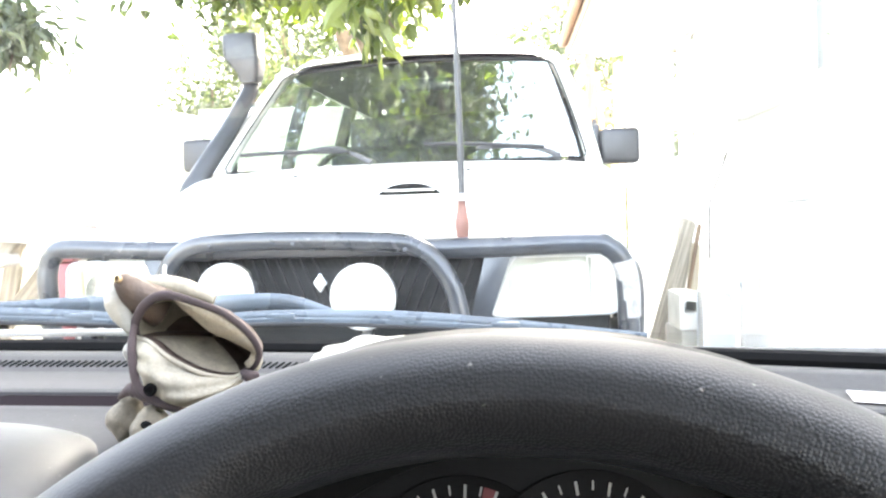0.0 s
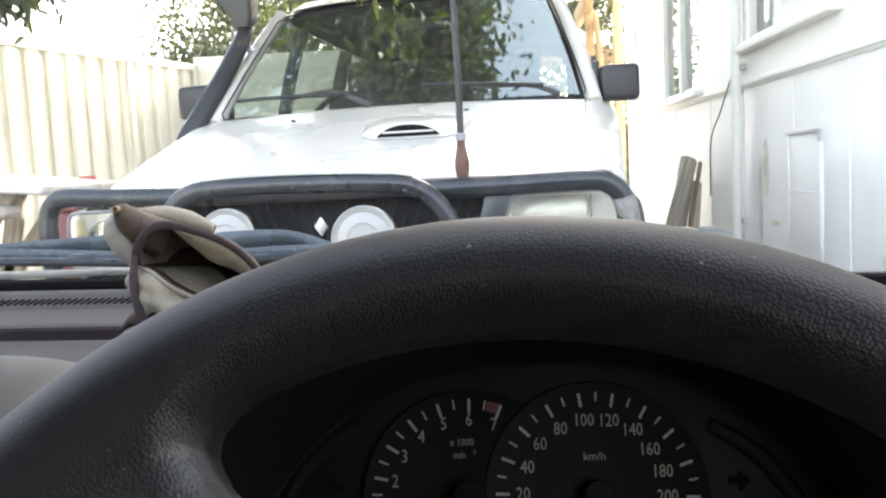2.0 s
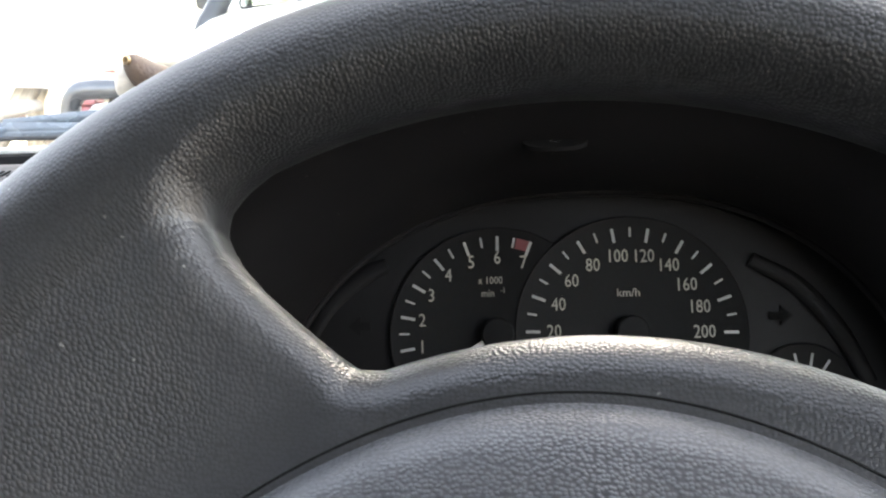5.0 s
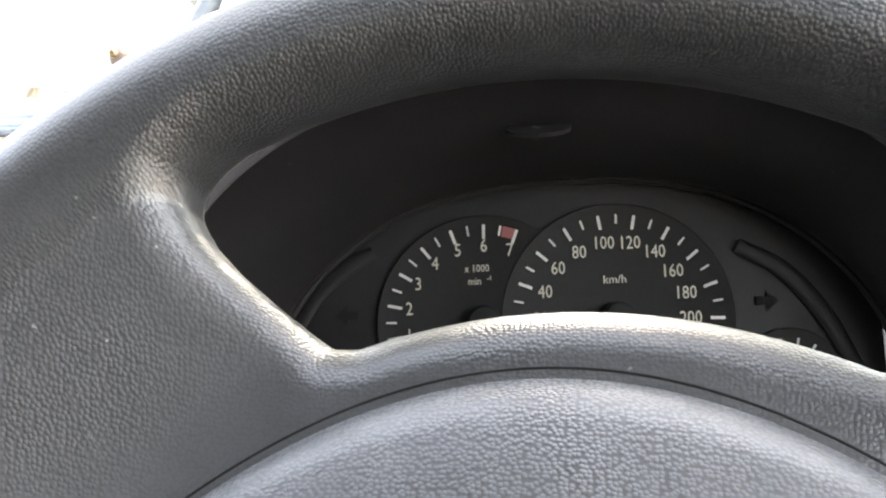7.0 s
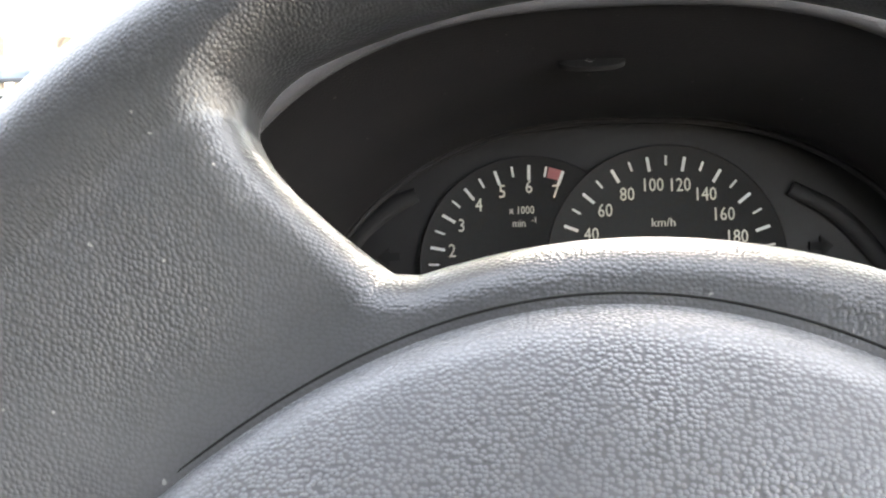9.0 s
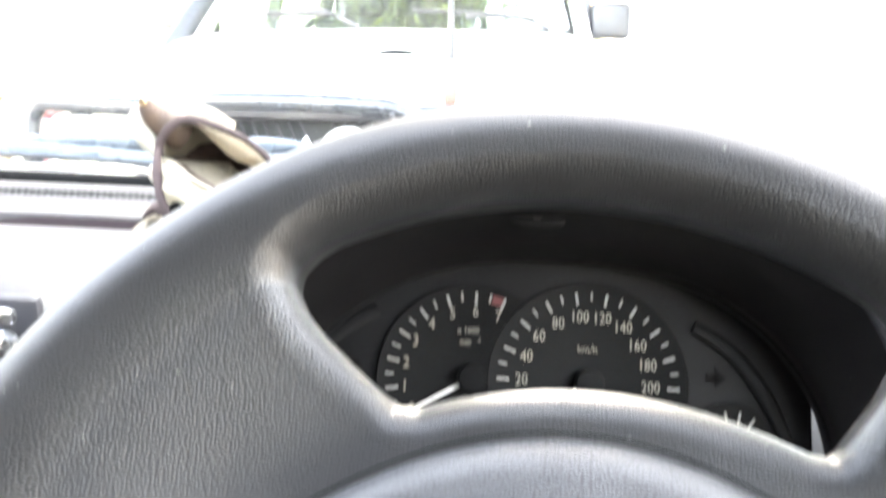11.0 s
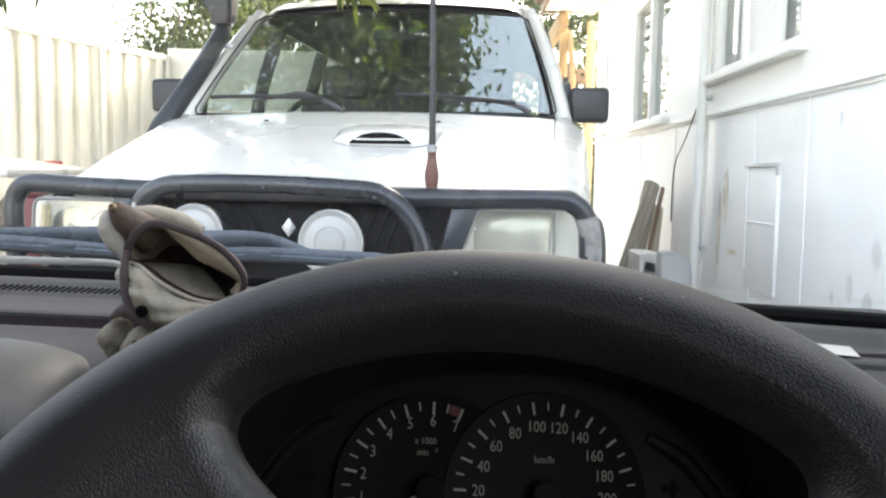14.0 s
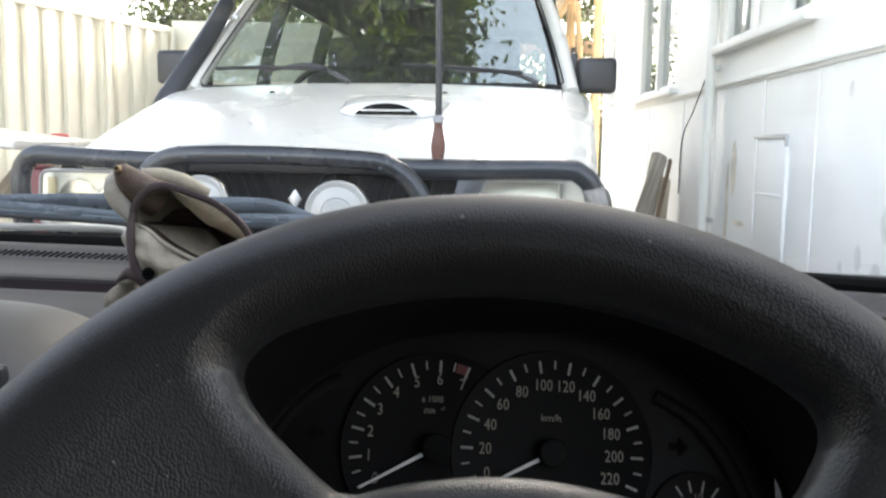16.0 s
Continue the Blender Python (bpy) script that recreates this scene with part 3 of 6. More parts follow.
def steering_wheel():
    w = thing("steering_wheel", WHEEL, "dark grey grained plastic steering wheel with worn rim", "steering wheel")
    P, N, quads = wheel_skin()
    far = np.hypot(*P[quads].mean(axis=1)[:, :2].T) > 0.1545
    rim = moulded("rim", P, N, quads[far], M_RIM, w, "dark grey grained rim, smooth where worn", True)
    moulded("spoke_frame", P, N, quads[~far], M_SPOKE, w, "grained spokes and hub shroud", False)
    # moulding seam along the inside of the rim
    line = [((RIM_R - RIM_T * 0.985) * math.cos(a), (RIM_R - RIM_T * 0.985) * math.sin(a), -0.0030) for a in np.radians(np.linspace(62, 116, 50))]
    part("mould_line", tube(line, 0.00045, 6, 1, up=(0, 0, 1)), M_SPOKE, rim)
    # airbag cover: a low dome under the seam
    rows = []
    for i in range(53):
        x = -0.114 + 0.228 * i / 52
        top = seam_line(x) - 0.0012
        row = []
        for j in range(31):
            t = j / 30
            y = top + (-0.085 - top) * t
            e = min(top - y, y + 0.085, 0.114 - abs(x))
            lip = 0.0045 * (1 - math.exp(-max(e, 0) / 0.0018))
            dome = 0.010 * (1 - (x / 0.14) ** 2) * (1 - math.exp(-max(top - y, 0) / 0.03))
            row.append((x, y, -0.0105 + lip + dome))
        rows.append(row)
    part("airbag_cover", unrolled(loft(rows)), M_PAD, w, "coarse grained airbag cover", angle=75)
    seam = [(x, seam_line(x) - 0.0003, -0.0091) for x in np.linspace(-0.114, 0.114, 80)]
    part("cover_joint", tube(seam, 0.00036, 6, 1, up=(0, 0, 1)), M_GROOVE, w, "dark joint round the airbag cover")
    part("column", lathe([(0.045, -0.03), (0.05, -0.05), (0.052, -0.22), (0.045, -0.24)], 24), M_DASH_DARK, w)
    return w


steering_wheel()

# ---- instruments: local x to the right, y up the face, z to the driver
DIAL = CAR @ Matrix.Translation((0, 0.48, 0.935)) @ Matrix(((1, 0, 0, 0), (0, 0.325, -0.9457, 0), (0, 0.9457, 0.325, 0), (0, 0, 0, 1)))


def flat_bar(cx, cy, phi, r0, r1, w0, w1, z, bm):
    """A tick or needle lying on the dial, phi degrees clockwise from the top."""
    s, c = math.sin(radians(phi)), math.cos(radians(phi))
    pts = [(r0, -w0), (r1, -w1), (r1, w1), (r0, w0)]
    lo = [bm.verts.new((cx + r * s + q * c, cy + r * c - q * s, z)) for r, q in pts]
    hi = [bm.verts.new((v.co.x, v.co.y, z + 0.00025)) for v in lo]
    bm.faces.new(hi)
    for i in range(4):
        bm.faces.new((lo[i], lo[(i + 1) % 4], hi[(i + 1) % 4], hi[i]))


def dial(parent, name, cx, cy, r, label):
    bm = lathe([(r, -0.001), (r, 0.0004), (r - 0.0005, 0.00065), (r - 0.0011, 0.0004)], 96)
    return part(name, bm, M_FACE, parent, label, pose(cx, cy, 0.0012 if name == "speedometer" else 0.0008))


def needle(parent, cx, cy, phi, length):
    bm = bmesh.new()
    flat_bar(0, 0, phi, 0.008, length, 0.0011, 0.0006, 0.003, bm)
    n = part("needle", bm, M_NEEDLE, parent, "white pointer at zero", pose(cx, cy, 0))
    part("needle_hub", lathe([(0.0088, 0.0005), (0.0088, 0.0055), (0.0078, 0.0066), (0.003, 0.0068)], 36), M_FACE, n)


def instrument_cluster():
    c = thing("instrument_cluster", DIAL, "black instrument cluster with white ticks and cream numerals", "instrument cluster")
    # back plate under the hood's arch
    us = np.linspace(-0.112, 0.208, 49)
    top = [(u, arch(u) + 0.003) for u in us]
    bm = bmesh.new()
    lo = [bm.verts.new((u, -0.075, -0.0012)) for u in us]
    hi = [bm.verts.new((u, v, -0.0012)) for u, v in top]
    for i in range(48):
        bm.faces.new((lo[i], lo[i + 1], hi[i + 1], hi[i]))
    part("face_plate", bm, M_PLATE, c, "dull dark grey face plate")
    tach = dial(c, "rev_counter", 0, 0, 0.0572, "rev counter dial with red zone")
    spd = dial(c, "speedometer", 0.0705, -0.0006, 0.0615, "speedometer dial in kilometres per hour")
    # rev counter
    for k in range(0, 15):
        bm = bmesh.new()
        major = k % 2 == 0
        flat_bar(0, 0, 10 * (k - 12) + 1.5, 0.0445 if major else 0.0468, 0.0522, 0.00075 if major else 0.0005, 0.00075 if major else 0.0005, 0.0007, bm)
        part("tick", bm, M_MARK, tach)
    bm = bmesh.new()
    for k in range(8):
        a0, a1 = 13 + k * 0.95, 13.95 + k * 0.95
        f = [bm.verts.new((q * math.sin(radians(a)), q * math.cos(radians(a)), 0.0009)) for q, a in ((0.0465, a0), (0.0465, a1), (0.0522, a1), (0.0522, a0))]
        bm.faces.new(f)
    part("red_zone", bm, M_RED, tach, "red band")
    for k in range(8):
        a = radians(20 * (k - 6) + 1.5)
        words("numeral", str(k), 0.0098, pose(0.0405 * math.sin(a), 0.0405 * math.cos(a), 0.0012), M_NUM, tach, 0.82)
    words("lettering", "x 1000", 0.0056, pose(-0.0030, 0.0285, 0.0012), M_NUM, tach, 0.85)
    words("lettering", "min", 0.0056, pose(-0.0045, 0.0217, 0.0012), M_NUM, tach, 0.85)
    words("lettering", "-1", 0.004, pose(0.0035, 0.0232, 0.0012), M_NUM, tach, 0.85)
    # speedometer
    for k in range(0, 25):
        bm = bmesh.new()
        major = k % 2 == 0
        flat_bar(0, 0, 10 * k - 110 + 1.5, 0.0480 if major else 0.0505, 0.0555, 0.00075 if major else 0.0005, 0.00075 if major else 0.0005, 0.0007, bm)
        part("tick", bm, M_MARK, spd)
    for k in range(0, 240, 20):
        a = radians(k - 110 + 1.5)
        r = 0.0405 if 60 < k < 160 else (0.0385 if k >= 160 else 0.0415)
        words("numeral", str(k), 0.0098, pose(r * math.sin(a) * (0.98 if k else 1), r * math.cos(a), 0.0012), M_NUM, spd, 0.8)
    words("lettering", "km/h", 0.0062, pose(-0.0009, 0.0206, 0.0012), M_NUM, spd, 1.0)
    needle(tach, 0, 0, -118.8, 0.0512)
    needle(spd, 0, 0, -117.0, 0.053)
    # small gauges at either side
    for name, x, y, r, phis, label in (("fuel_gauge", 0.1585, -0.036, 0.0275, (-34, -12, 12, 36), "small fuel gauge"), ("temperature_gauge", -0.088, -0.040, 0.0255, (-40, -14, 14, 40), "small temperature gauge")):
        g = dial(c, name, x, y, r, label)
        for p in phis:
            bm = bmesh.new()
            flat_bar(0, 0, p, 0.0155, 0.0225, 0.0006, 0.0006, 0.0007, bm)
            part("tick", bm, M_MARK, g)
        if x > 0:
            words("numeral", "1/2", 0.0055, pose(0.001, 0.0125, 0.0012), M_NUM, g, 0.85)
            words("numeral", "1/1", 0.0055, pose(0.0105, 0.0085, 0.0012), M_NUM, g, 0.85)
    # unlit turn arrows
    for x, s in ((-0.073, -1), (0.1486, 1)):
        o = [(0.0065 * s, 0), (0, 0.0055), (0, 0.0022), (-0.0055 * s, 0.0022), (-0.0055 * s, -0.0022), (0, -0.0022), (0, -0.0055)]
        part("turn_arrow", slab(o, 0.0006, m=pose(0, 0, 0, -90)), M_GROOVE, c, "unlit turn arrow", pose(x, 0.006, 0))
    # moulded strips that run up either side of the face
    for pts in (((-0.1005, 0.0, 0.001), (-0.088, 0.019, 0.001), (-0.070, 0.033, 0.001), (-0.058, 0.0385, 0.001)), ((0.135, 0.036, 0.001), (0.158, 0.022, 0.001), (0.178, -0.002, 0.001), (0.192, -0.03, 0.001))):
        part("moulded_strip", tube(pts, [0.004, 0.0048, 0.0048, 0.004], 10, 6, 0.35, (0, 0, 1)), M_PLATE, c)
    return c


def arch(u):
    return -0.055 + 0.133 * math.sqrt(max(0, 1 - (abs(u - 0.048) / 0.168) ** 2.4))


instrument_cluster()

# ---- dashboard, in the car's own level frame
def binnacle():
    h = thing("binnacle_hood", CAR, "dark grained plastic hood over the instruments", "dashboard part")
    n = 72
    th = [math.pi * (1 - i / n) for i in range(n + 1)]

    def curve(cx, half, base, high, p, q):
        out = []
        for a in th:
            c, s = math.cos(a), math.sin(a)
            out.append((cx + half * math.copysign(abs(c) ** (2 / p), c), base + high * abs(s) ** (2 / q)))
        return out

    lip = curve(0.033, 0.197, 0.905, 0.1630, 2.6, 2.0)
    rear = curve(0.048, 0.168, -0.055, 0.133, 2.4, 2.0)
    back = curve(0.035, 0.185, 0.925, 0.120, 2.6, 2.0)
    rear3 = [(u, 0.48 + 0.325 * v, 0.935 + 0.9457 * v) for u, v in rear]
    rows = [
        [(x, 0.640, z - 0.055) for x, z in back],
        [(x, 0.560, z - 0.012) for x, z in back],
        [(x * 1.0, 0.480, z + 0.006) for x, z in lip],
        [(0.035 + (x - 0.035) * 1.03, 0.425, z + 0.0100) for x, z in lip],
        [(0.035 + (x - 0.035) * 1.028, 0.406, z + 0.0080) for x, z in lip],
        [(0.035 + (x - 0.035) * 1.012, 0.3975, z + 0.003) for x, z in lip],
        [(0.035 + (x - 0.035) * 1.004, 0.3985, z - 0.0005) for x, z in lip],
        [(0.035 + (x - 0.035) * 0.996, 0.405, z - 0.0030) for x, z in lip],
        [(0.6 * x + 0.4 * r[0], 0.425, 0.62 * (z - 0.006) + 0.38 * (r[2] + 0.006)) for (x, z), r in zip(lip, rear3)],
        [(r[0] * 0.998, r[1] - 0.035, r[2] + 0.003) for r in rear3],
        [(r[0], r[1] - 0.012, r[2] - 0.0005) for r in rear3],
        [(r[0], r[1] + 0.001, r[2] + 0.001) for r in rear3],
    ]
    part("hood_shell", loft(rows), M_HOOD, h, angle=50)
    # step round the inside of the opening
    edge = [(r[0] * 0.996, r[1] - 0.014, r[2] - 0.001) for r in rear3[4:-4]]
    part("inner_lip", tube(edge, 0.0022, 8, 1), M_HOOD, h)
    # rolled lip along the front edge of the hood, its windscreen light given by paler plastic
    bead = [(0.035 + (x - 0.035) * 1.003, 0.4015, z + 0.0005) for x, z in lip[3:-3]]
    part("hood_lip", tube(bead, 0.0052, 12, 1, up=(0, 1, 0)), M_DASH_DARK, h, "rolled edge of the hood, coloured paler as if lit", angle=80)
    o = part("catch", lathe([(0.0125, 0.0), (0.0125, 0.0022), (0.0095, 0.0034), (0.0085, 0.0016), (0.001, 0.0012)], 28), M_GROOVE, h, "small dark oval catch under the hood", pose(0.026, 0.4265, 1.0415, 205) @ Matrix.Diagonal((1.15, 0.45, 1, 1)))
    part("stub", lathe([(0.0022, 0.0), (0.0022, 0.0042), (0.0012, 0.0052)], 12), M_SILVER, o)
    return h


def dashboard():
    d = thing("dashboard", CAR, "grey grained plastic dashboard, dusty, with slotted demister vents", "dashboard")
    L, R = -1.04, 0.56
    xs = np.linspace(L, R, 60)

    def skin(prof, bow=0.0):
        """A moulding that runs across the car; its far edge bows towards the ends."""
        return loft([[(x, y - (bow if y > 0.7 else 0) * ((x + 0.25) / 0.8) ** 2, z - (0.0055 * min(1.3, max(0, x / 0.35)) if bow else 0)) for y, z in prof] for x in xs])

    bow = 0.055
    part("top_pad", skin([(0.965, 0.972), (0.945, 0.987), (0.905, 0.9912), (0.890, 0.9912), (0.884, 0.9898), (0.866, 0.9800), (0.860, 0.9786), (0.80, 0.9800), (0.772, 0.9812), (0.7655, 0.9812), (0.7620, 0.9795), (0.7605, 0.970)], bow), M_DASH, d, angle=50)
    part("trim_gap", skin([(0.770, 0.977), (0.7600, 0.9770), (0.7560, 0.9660), (0.753, 0.960)]), M_MAROON, d, "dark maroon joint along the dash")
    part("lower_shelf", skin([(0.755, 0.962), (0.752, 0.9680), (0.747, 0.9708), (0.740, 0.9690), (0.70, 0.9680), (0.66, 0.964), (0.60, 0.954), (0.565, 0.94), (0.545, 0.915), (0.54, 0.86), (0.56, 0.70), (0.60, 0.45), (0.62, 0.35)]), M_DASH, d, angle=50)
    # slots of the demister vent
    slot = None
    for i in range(140):
        x = -0.94 + i * 0.0066
        y = 0.8752 - bow * ((x + 0.25) / 0.8) ** 2
        m = pose(x, y, 0.9849 - 0.0055 * min(1.3, max(0, x / 0.35)), 28.5, 0, 0) @ pose(0, 0, 0, 0, 0, -38)
        if slot is None:
            slot = part("vent_slot", box((0.0029, 0.0125, 0.0022), bevel=0.0008, seg=1), M_GROOVE, d, "", m)
        else:
            again(slot, m)
    # paper label on the top by the pillar
    part("paper_label", box((0.062, 0.052, 0.0006), bevel=0.0002, seg=1), M_LABEL, d, "small faded paper label", pose(0.381, 0.776, 0.9770, 0, 0, -18))
    return d


def centre_pod():
    p = thing("centre_console_pod", CAR, "rounded grey plastic pod with a dark panel and round knobs", "dashboard part")
    rows = []
    for i in range(25):
        a = math.pi * i / 24
        row = []
        for j in range(49):
            x = -0.645 + 0.41 * j / 48
            w = max(0, 1 - abs((x + 0.44) / 0.205) ** 6) ** 0.5
            row.append((x, 0.605 - 0.105 * math.cos(a) * (0.5 + 0.5 * w), 0.90 + 0.085 * w * math.sin(a) ** 0.55))
        rows.append(row)
    part("pod_shell", loft(rows), M_POD, p, angle=60)
    part("front_panel", box((0.375, 0.012, 0.11), bevel=0.006), M_DASH_DARK, p, "dark panel", pose(-0.447, 0.497, 0.918, 6))
    k = part("knob", lathe([(0.0075, 0), (0.0075, 0.005), (0.0048, 0.007), (0.0042, 0.010), (0.003, 0.0105)], 24), M_CHROME, p, "round metal knob", pose(-0.278, 0.493, 0.9610, 96))
    again(k, pose(-0.279, 0.491, 0.9445, 96))
    return p


def crumpled_cloth():
    """A small wad of cloth on top of the hood."""
    bm = bmesh.new()
    bmesh.ops.create_icosphere(bm, subdivisions=4, radius=0.028)
    for v in bm.verts:
        k = 1 + 0.18 * noise.noise(v.co * 60) + 0.10 * noise.noise(v.co * 150)
        v.co = Vector((v.co.x * k * 1.35, v.co.y * k * 0.9, v.co.z * k * (0.75 if v.co.z > 0 else 0.35)))
    part("cloth_wad", bm, M_PALE, thing("crumpled_cloth", CAR @ Matrix.Translation((-0.052, 0.54, 1.040)), "pale beige crumpled cloth on the hood over the instruments", "cloth"), angle=80)


binnacle()
crumpled_cloth()
dashboard()
centre_pod()


# ---- the pouch on the dashboard
def pouch():
    p = thing("leather_purse", CAR @ Matrix.Translation((-0.1985, 0.655, 0.9635)) @ Matrix.Diagonal((1, 1, 1.04, 1)), "worn beige and brown leather purse sagging open on the dashboard", "purse")

    def q(x, z, y=0.0):
        return Vector((x, y, z))

    # edging that frames the mouth, from the near corner over the top and round the far end
    ring = [(-0.0395, 0.0765), (-0.0385, 0.0870), (-0.0300, 0.1000), (-0.0155, 0.1075), (0.0052, 0.1040), (0.0280, 0.0958), (0.0450, 0.0828), (0.0530, 0.0690), (0.0488, 0.0580), (0.0405, 0.0525)]
    ring3 = [q(x, z, -0.016 * math.sin(i / 9 * math.pi)) for i, (x, z) in enumerate(ring)]
    part("edging", tube(ring3, [0.0026, 0.0034, 0.0036, 0.0033, 0.0027, 0.0024, 0.0024, 0.0027, 0.0025, 0.0020], 12, 7, 0.55), M_SUEDE, p, "dark brown suede edging", angle=70)
    fr = smooth_line(ring3, 6)
    low = smooth_line([q(-0.0390, 0.0775, -0.002), q(-0.0256, 0.0742, -0.012), q(-0.0084, 0.0638, -0.019), q(0.0145, 0.0540, -0.020), q(0.0330, 0.0502, -0.012), q(0.0405, 0.0525, -0.001)], 10)
    loop = fr + low[::-1][1:-1]
    cen = sum(loop, Vector()) / len(loop)
    # hollow with the shade of the mouth in its dark colour, and a paler back wall
    rows = []
    for s, dep in ((1.0, 0.0), (0.985, 0.012), (0.93, 0.026), (0.80, 0.037), (0.55, 0.043), (0.25, 0.045), (0.02, 0.0455)):
        rows.append([cen + (v - cen) * s + Vector((0.004 * (1 - s), dep + 0.003 * noise.noise(v * 70 + Vector((dep * 90, 0, 0))), 0.002 * (1 - s))) for v in loop])
    part("hollow", loft(rows, True), M_SHADED_LINING, p, "purse lining coloured dark for the shade inside", angle=80)
    # tan flap that lines the upper edge and stands out at the far end
    band = []
    sel = fr[20:52]
    for k, off in ((0.94, 0.001), (0.86, -0.0015), (0.74, 0.0005), (0.62, 0.003), (0.50, 0.007), (0.47, 0.016)):
        w = [1 - (1 - k) * (0.35 + 0.95 * math.sin(math.pi * min(1, (i + 2) / 26)) ** 0.8) for i in range(len(sel))]
        band.append([cen + (v - cen) * wk + Vector((0.001, off + 0.001 * noise.noise(v * 120), 0)) for v, wk in zip(sel, w)])
    part("inner_flap", loft(band), M_TAN, p, "tan flap inside the mouth", angle=80)
    # inner wall behind the front panel, coloured paler to look lit
    rows = [[cen + (v - cen) * k + Vector((0.002, off + 0.0015 * noise.noise(v * 90), 0.0)) for v in low[4:-6]] for k, off in ((0.93, 0.010), (0.75, 0.020), (0.52, 0.028), (0.30, 0.033), (0.05, 0.036))]
    part("inner_wall", loft(rows), M_FOOT, p, "inner wall coloured beige where light reaches it", angle=80)
    # bulging back
    rows = []
    for s, dep in ((1.0, 0.001), (0.97, 0.014), (0.92, 0.030), (0.82, 0.046), (0.6, 0.056), (0.2, 0.060)):
        rows.append([cen + (v - cen) * s + Vector((0, dep, 0.002 * noise.noise(v * 60) - 0.28 * dep)) for v in loop])
    part("back", loft(rows, True), M_LEATHER, p, "bulging leather back", angle=80)
    # front panel under the mouth: full in the middle, drawn in at the bottom
    endl = smooth_line([q(-0.0335, 0.0470, -0.006), q(-0.0240, 0.0360, -0.014), q(-0.0100, 0.0270, -0.018), q(0.0079, 0.0235, -0.016), q(0.0290, 0.0330, -0.010), q(0.0405, 0.0470, -0.001)], 10)
    rows = []
    for t in np.linspace(0, 1, 16):
        rows.append([a.lerp(b, t) + Vector((0, -0.010 * math.sin(t * math.pi) + 0.004 * noise.noise(a * 55 + Vector((0, 0, t * 2.2))) + 0.0015 * math.sin(t * 17 + a.x * 160), 0)) for a, b in zip(low, endl)])
    part("front_panel", loft(rows), M_LEATHER, p, "creased beige front panel", angle=80)
    part("front_hem", tube(low, [0.0012, 0.0019, 0.0020, 0.0019, 0.0017, 0.0012], 8, 1, 0.8), M_LEATHER, p, "rolled pale hem", angle=80)
    # strip of edging down the near side, eyelet and tie
    strip = [q(-0.0392, 0.086, -0.006), q(-0.0385, 0.0718, -0.013), q(-0.0362, 0.0585, -0.017), q(-0.0314, 0.0453, -0.020), q(-0.0207, 0.0368, -0.022), q(-0.0036, 0.0318, -0.022), q(0.0153, 0.0300, -0.020)]
    part("side_strip", tube(strip, [0.0024, 0.0034, 0.0034, 0.0034, 0.0040, 0.0044, 0.0030], 10, 7, 0.6), M_SUEDE, p, "brown suede strip", angle=80)
    part("eyelet", lathe([(0.0046, -0.001), (0.0046, 0.001), (0.0030, 0.0016), (0.0024, 0.0002)], 20), M_GROOVE, p, "dark eyelet", Matrix.Translation(q(-0.0205, 0.0440, -0.0265)) @ pose(0, 0, 0, 90))
    part("tie", tube([q(-0.0520, 0.0330, -0.004), q(-0.0430, 0.0395, -0.012), q(-0.0350, 0.0420, -0.016), q(-0.0250, 0.0360, -0.020)], [0.0012, 0.0036, 0.0060, 0.0030], 10, 6, 0.8), M_SUEDE, p, "brown suede tie", angle=80)
    # blunt neck that points up at one side: brown above, pale below, with a ringed rivet
    neck = [q(-0.0250, 0.0960, 0.012), q(-0.0325, 0.1010, 0.006), q(-0.0400, 0.1070, 0.001), q(-0.0460, 0.1140, -0.003), q(-0.0495, 0.1195, -0.004), q(-0.0503, 0.1212, -0.004)]
    part("neck", tube(neck, [0.0150, 0.0138, 0.0118, 0.0088, 0.0055, 0.0022], 20, 7, 1.0), M_NECK, p, "brown rolled neck", angle=80)
    part("rivet", lathe([(0.0030, -0.001), (0.0030, 0.0012), (0.0022, 0.0022), (0.0016, 0.0006), (0.0008, 0.0004)], 18), M_BRASS, p, "small metal rivet", Matrix.Translation(q(-0.0490, 0.1180, -0.0105)) @ pose(0, 0, 0, 80, 0, -12))
    under = [q(-0.0530, 0.1165, 0.004), q(-0.0555, 0.1090, 0.004), q(-0.0545, 0.1010, 0.003), q(-0.0490, 0.0920, 0.001), q(-0.0435, 0.0840, -0.001), q(-0.0405, 0.0760, -0.001)]
    part("neck_flap", tube(under, [0.0025, 0.0080, 0.0100, 0.0090, 0.0058, 0.0025], 16, 7, 0.9), M_PALE, p, "pale flap under the neck", angle=80)
    part("tuck", tube([q(-0.0425, 0.0730, 0.000), q(-0.0448, 0.0672, 0.000), q(-0.0415, 0.0610, 0.001), q(-0.0385, 0.0590, 0.002)], [0.0020, 0.0050, 0.0052, 0.0020], 12, 6), M_PALE, p, "", angle=80)
    top = [q(-0.0400, 0.1140, 0.016), q(-0.0250, 0.1125, 0.020), q(-0.0070, 0.1085, 0.022), q(0.0120, 0.1015, 0.022)]
    part("top_fold", tube(top, [0.0045, 0.0072, 0.0072, 0.0040], 14, 6, 1.0), M_LEATHER, p, "beige fold along the top", angle=80)
    part("end_knot", tube([q(0.0400, 0.0520, -0.004), q(0.0460, 0.0505, -0.008), q(0.0520, 0.0515, -0.006)], [0.0030, 0.0046, 0.0025], 10, 6), M_SUEDE, p, "brown knotted corner", angle=80)
